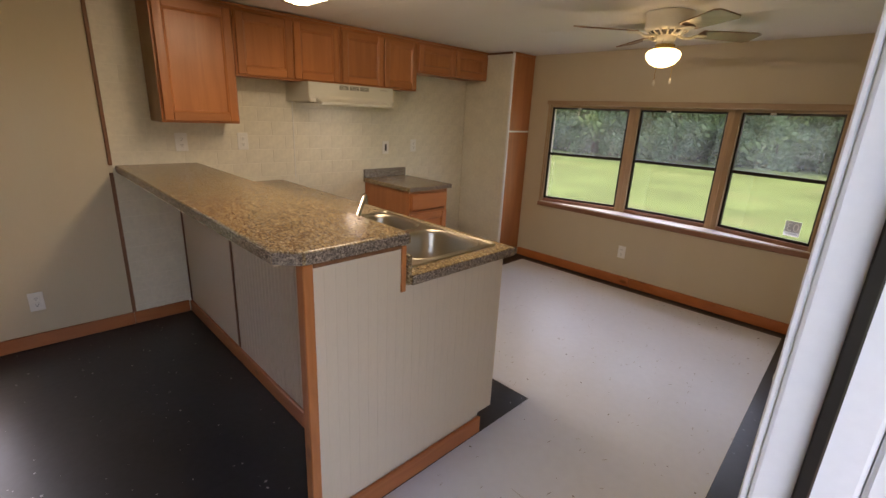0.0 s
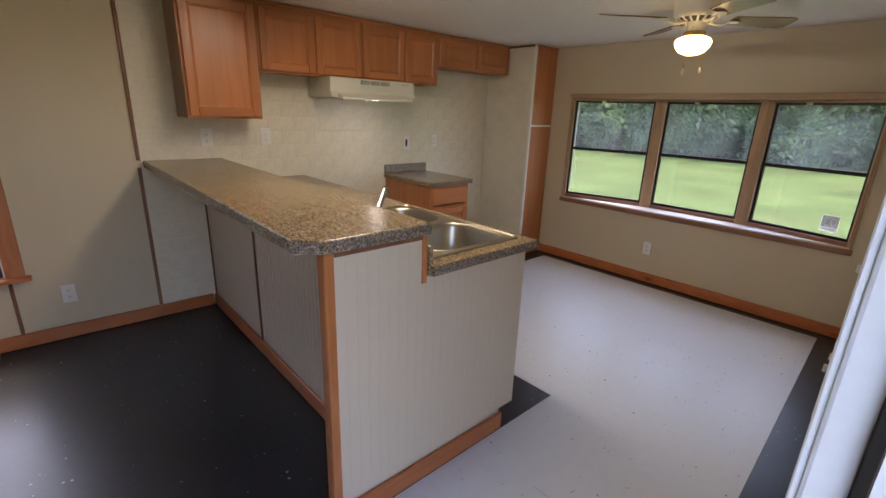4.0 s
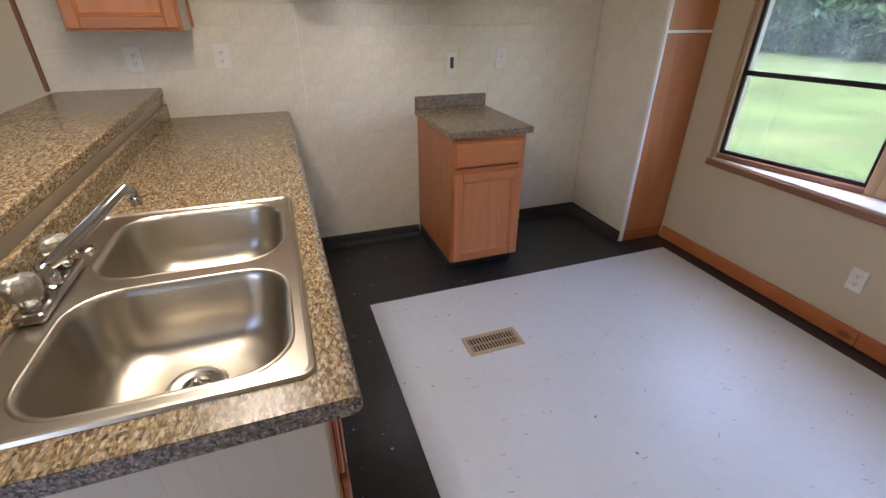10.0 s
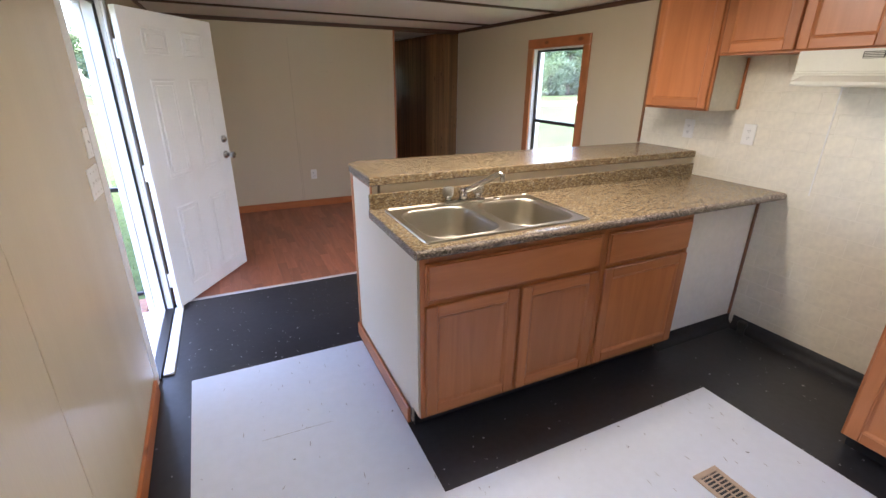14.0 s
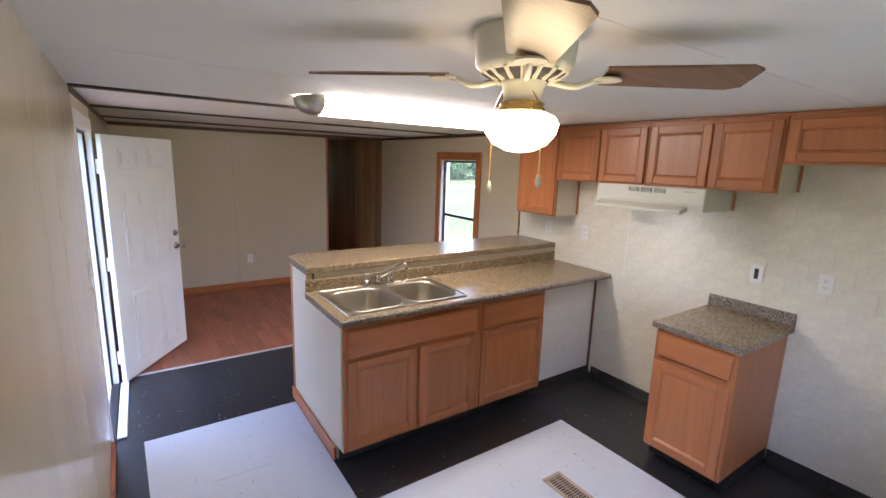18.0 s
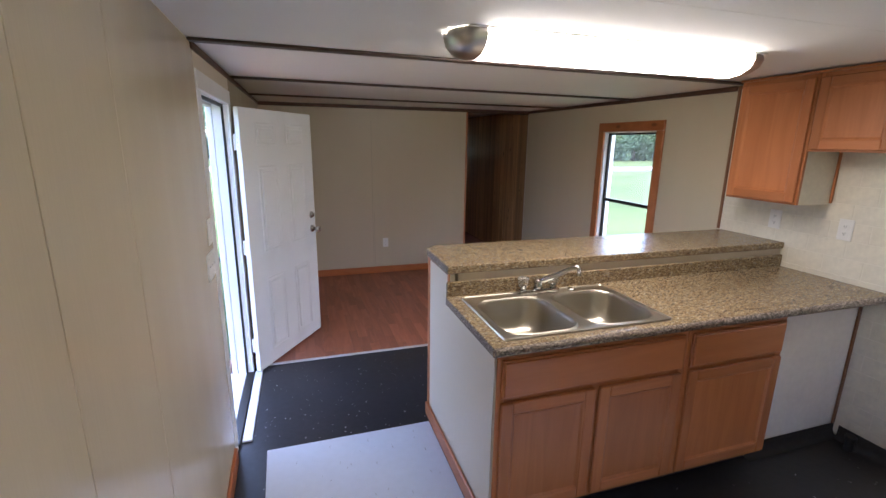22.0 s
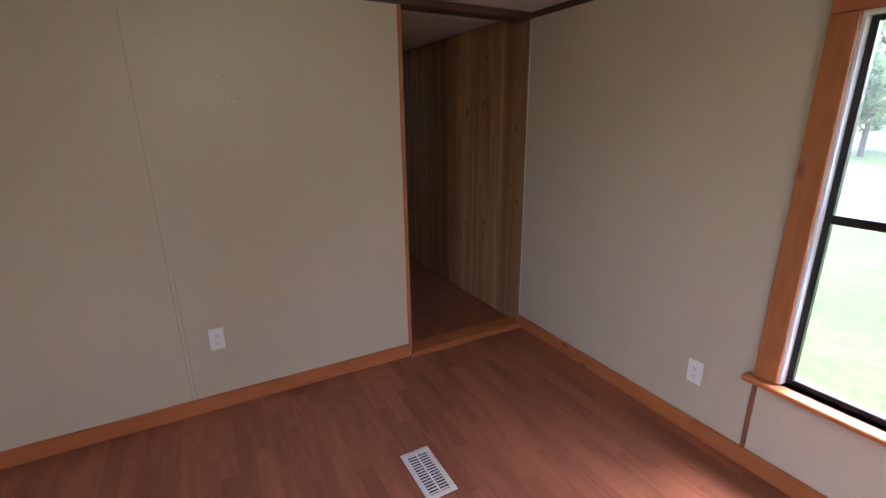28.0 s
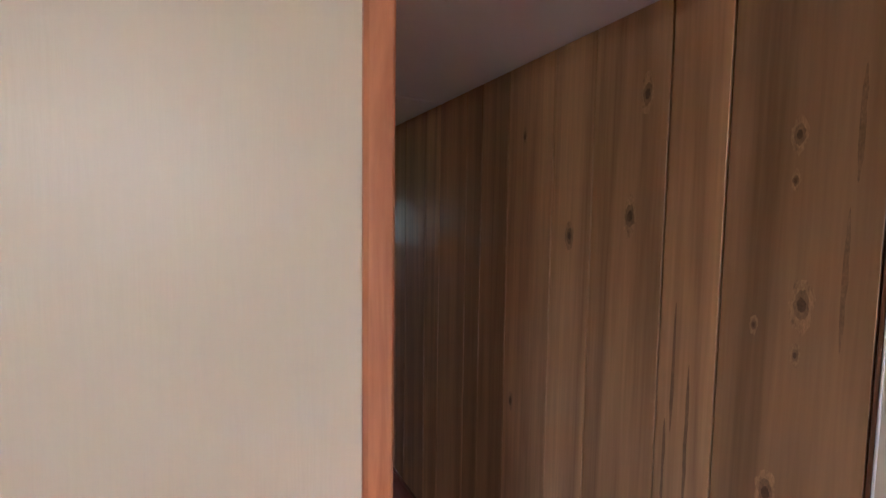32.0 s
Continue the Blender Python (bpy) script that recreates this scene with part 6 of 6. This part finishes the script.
bm = box(XW + 0.0005, XW + 0.0035, 0.718, 3.852, 0.02, ZW - 0.004)
tb = tagged(part("tileboard", bm, M_GROUT), "cream embossed tileboard on the kitchen wall", "wall panel", kind="structure")
TW, TH = 0.203, 0.1016
tile = box(0.0, 0.0022, 0.0, TW - 0.004, 0.0, TH - 0.004, 0.0011)
me_tile = bpy.data.meshes.new("tile")
tile.to_mesh(me_tile)
tile.free()
me_tile.materials.append(M_TILE)
rest = bmesh.new()
row, z, count = 0, 0.03, 0
while z < ZW - 0.06:
    y = 0.72 - (TW / 2 if row % 2 else 0)
    while y < 3.845:
        ya, yb = max(y, 0.72), min(y + TW - 0.004, 3.849)
        if yb - ya > 0.02:
            if 0.86 < z < 1.64 and 0.95 < y < 3.7 or (z < 0.87 and y > 1.66 and z > 0.1 and count < 300):
                count += 1
                piece("tile", me_tile, pose(XW + 0.0036, ya, z) @ Matrix.Diagonal((1, (yb - ya) / (TW - 0.004), 1, 1)), tb)
            else:
                box(XW + 0.0036, XW + 0.0058, ya, yb, z, min(z + TH - 0.004, ZW - 0.006), bm=rest)
        y += TW
    z += TH
    row += 1
tagged(part("tile_rest", rest, M_TILE, tb), "", kind="stuff")
part("seam_strip", box(XW + 0.004, XW + 0.0085, 1.905, 1.912, 0.92, 1.50, 0.001), M_PLATE, tb)
edge = thing("tile_edge_strip", pose(XW, 0.71, 1.07), "narrow brown strip at the edge of the cream tileboard", "trim", kind="structure")
part("strip", box(XW + 0.001, XW + 0.012, 0.697, 0.717, 1.068, ZW - 0.004, 0.002), M_TRIM, edge)
part("strip", box(XW + 0.001, XW + 0.010, 0.694, 0.714, 0.089, 1.022, 0.002), M_TRIM, edge)
part("strip", box(XW + 0.004, XW + 0.012, 0.718, 0.94, 2.04, ZW - 0.004, 0.002), M_TRIM, edge)

# brown hall panelling, board by board
rng = random.Random(3)
hall = thing("hall_panelling", pose(XW, YS - 2, 0), "knotty brown wood panelling in the hall", "panelling", kind="structure")
y = YS - 0.01
part("panel_board", box(XW - 0.011, XW + 0.0025, YS - 0.009, YS - 0.001, -0.003, ZW + 0.02, 0.0015), M_TRIM, hall, "dark brown end strip")
widths = [0.26, 0.142, 0.237, 0.169, 0.242, 0.184, 0.12, 0.25, 0.16]
k = 0
while y > YS - 3.9:
    w = widths[k % len(widths)]
    part("panel_board", box(XW - 0.011, XW + 0.001, y - w + 0.0028, y - 0.0028, -0.003, ZW + 0.02, 0.0012), M_PANEL, hall)
    y -= w
    k += 1
rng = random.Random(17)
KNOTS = [(-2.469, 1.397, 1.0), (-2.474, 1.30, 0.45), (-2.49, 1.715, 0.7), (-2.492, 1.63, 0.4), (-2.863, 1.561, 1.1), (-2.825, 1.868, 1.0), (-2.508, 1.009, 1.0), (-3.083, 1.501, 0.9), (-2.42, 0.9, 1.1), (-3.315, 1.837, 0.7), (-3.362, 0.874, 0.7), (-2.549, 1.343, 0.4), (-2.827, 0.68, 1.0), (-2.84, 0.56, 1.0), (-3.09, 0.62, 0.8)]
for y, z, k in KNOTS:
    for rx, rz, d, m in ((0.02, 0.052, 0.0011, M_RING), (0.013, 0.028, 0.0014, M_HALO), (0.0075, 0.014, 0.0017, M_KNOT)):
        bm = bmesh.new()
        bm.faces.new([bm.verts.new((XW + d, y + k * rx * math.cos(a * 0.3142) * rng.uniform(0.8, 1.15), z + k * rz * math.sin(a * 0.3142) * rng.uniform(0.85, 1.15))) for a in range(20)])
        part("knot", bm, m, hall, "dark brown knot")
for y, z, h in ((-2.40, 1.72, 0.10), (-2.408, 1.45, 0.13), (-2.72, 1.2, 0.16), (-2.735, 0.95, 0.12), (-2.68, 1.02, 0.2)):
    bm = bmesh.new()
    bm.faces.new([bm.verts.new((XW + 0.0012, y + 0.0045 * math.cos(a * 0.3142) * rng.uniform(0.6, 1.3), z + h * math.sin(a * 0.3142))) for a in range(20)])
    part("dark_streak", bm, M_HALO, hall, "dark grain streak")
part("corner_strip", box(XW + 0.001, XW + 0.005, YS - 0.001, YS + 0.003, 0.03, HALL_Z + 0.01, 0.001), M_PLATE, hall, "pale caulk line in the corner")

# nail holes on the end wall
nh = thing("nail_holes", pose(-1.56, YS, 1.6), "small dark nail holes in the tan wall", "hole")
for x, z in ((-1.213, 1.563), (-1.225, 1.518), (-1.582, 1.661), (-1.64, 1.662), (-1.699, 1.659), (-1.577, 1.566), (-1.633, 1.565), (-1.641, 1.567), (-1.645, 1.526), (-2.13, 1.422)):
    part("hole", lathe([(0.0022, 0.0), (0.0022, 0.0012)], (x, YS + 0.0002, z), 8, axis="y"), M_SLOT, nh)
sm = thing("wall_seam", pose(-1.23, YS, 1.0), "thin grey panel seam in the tan wall", "trim", kind="structure")
bm = box(-0.001, 0.001, YS + 0.0003, YS + 0.001, 0.09, 1.9)
for v in bm.verts:
    v.co.x += -1.229
part("seam", bm, M_SEAM, sm, "thin brown seam")
part("seam", box(-1.2495, -1.2475, YS + 0.0003, YS + 0.0012, 0.09, 0.78), M_SEAM, sm, "faint lower seam edge")

# laminate planks
me_pl = bpy.data.meshes.new("plank")
PLW, PLL = 0.0745, 0.40
bm = box(0.0, PLW - 0.0002, 0.0, PLL - 0.0002, -0.0035, 0.0055, 0.0003)
bm.to_mesh(me_pl)
bm.free()
me_pl.materials.append(M_LAM)
lam = thing("laminate_floor", pose(-1.6, -1.2, 0), "reddish brown laminate plank floor", "floor", kind="structure")
x, col, n = XW + 0.001, 0, 0
rest = bmesh.new()
while x < XE - 0.01:
    wx = min(PLW, XE - 0.001 - x)
    y = YS + 0.002 - (col * 0.37 % 1.0) * PLL
    while y < STRIP_Y - 0.02:
        ya, yb = max(y, YS + 0.002), min(y + PLL, STRIP_Y - 0.017)
        if yb - ya > 0.01:
            n += 1
            if n <= 298:
                piece("plank", me_pl, pose(x, ya, 0) @ Matrix.Diagonal((wx / PLW, (yb - ya) / PLL, 1, 1)), lam)
            else:
                box(x, x + wx - 0.0006, ya, yb - 0.0006, -0.0035, 0.0055, bm=rest)
        y += PLL
    x += PLW
    col += 1
x = XW + 0.002
while x < HALL_X - 0.01:
    for k in range(9):
        box(x, min(x + PLW, HALL_X) - 0.0006, YS - 0.112 - PLL * (k + 1), YS - 0.112 - PLL * k - 0.0006, -0.0035, 0.0045, bm=rest)
    x += PLW
tagged(part("plank_rest", rest, M_LAM, lam), "", kind="stuff")
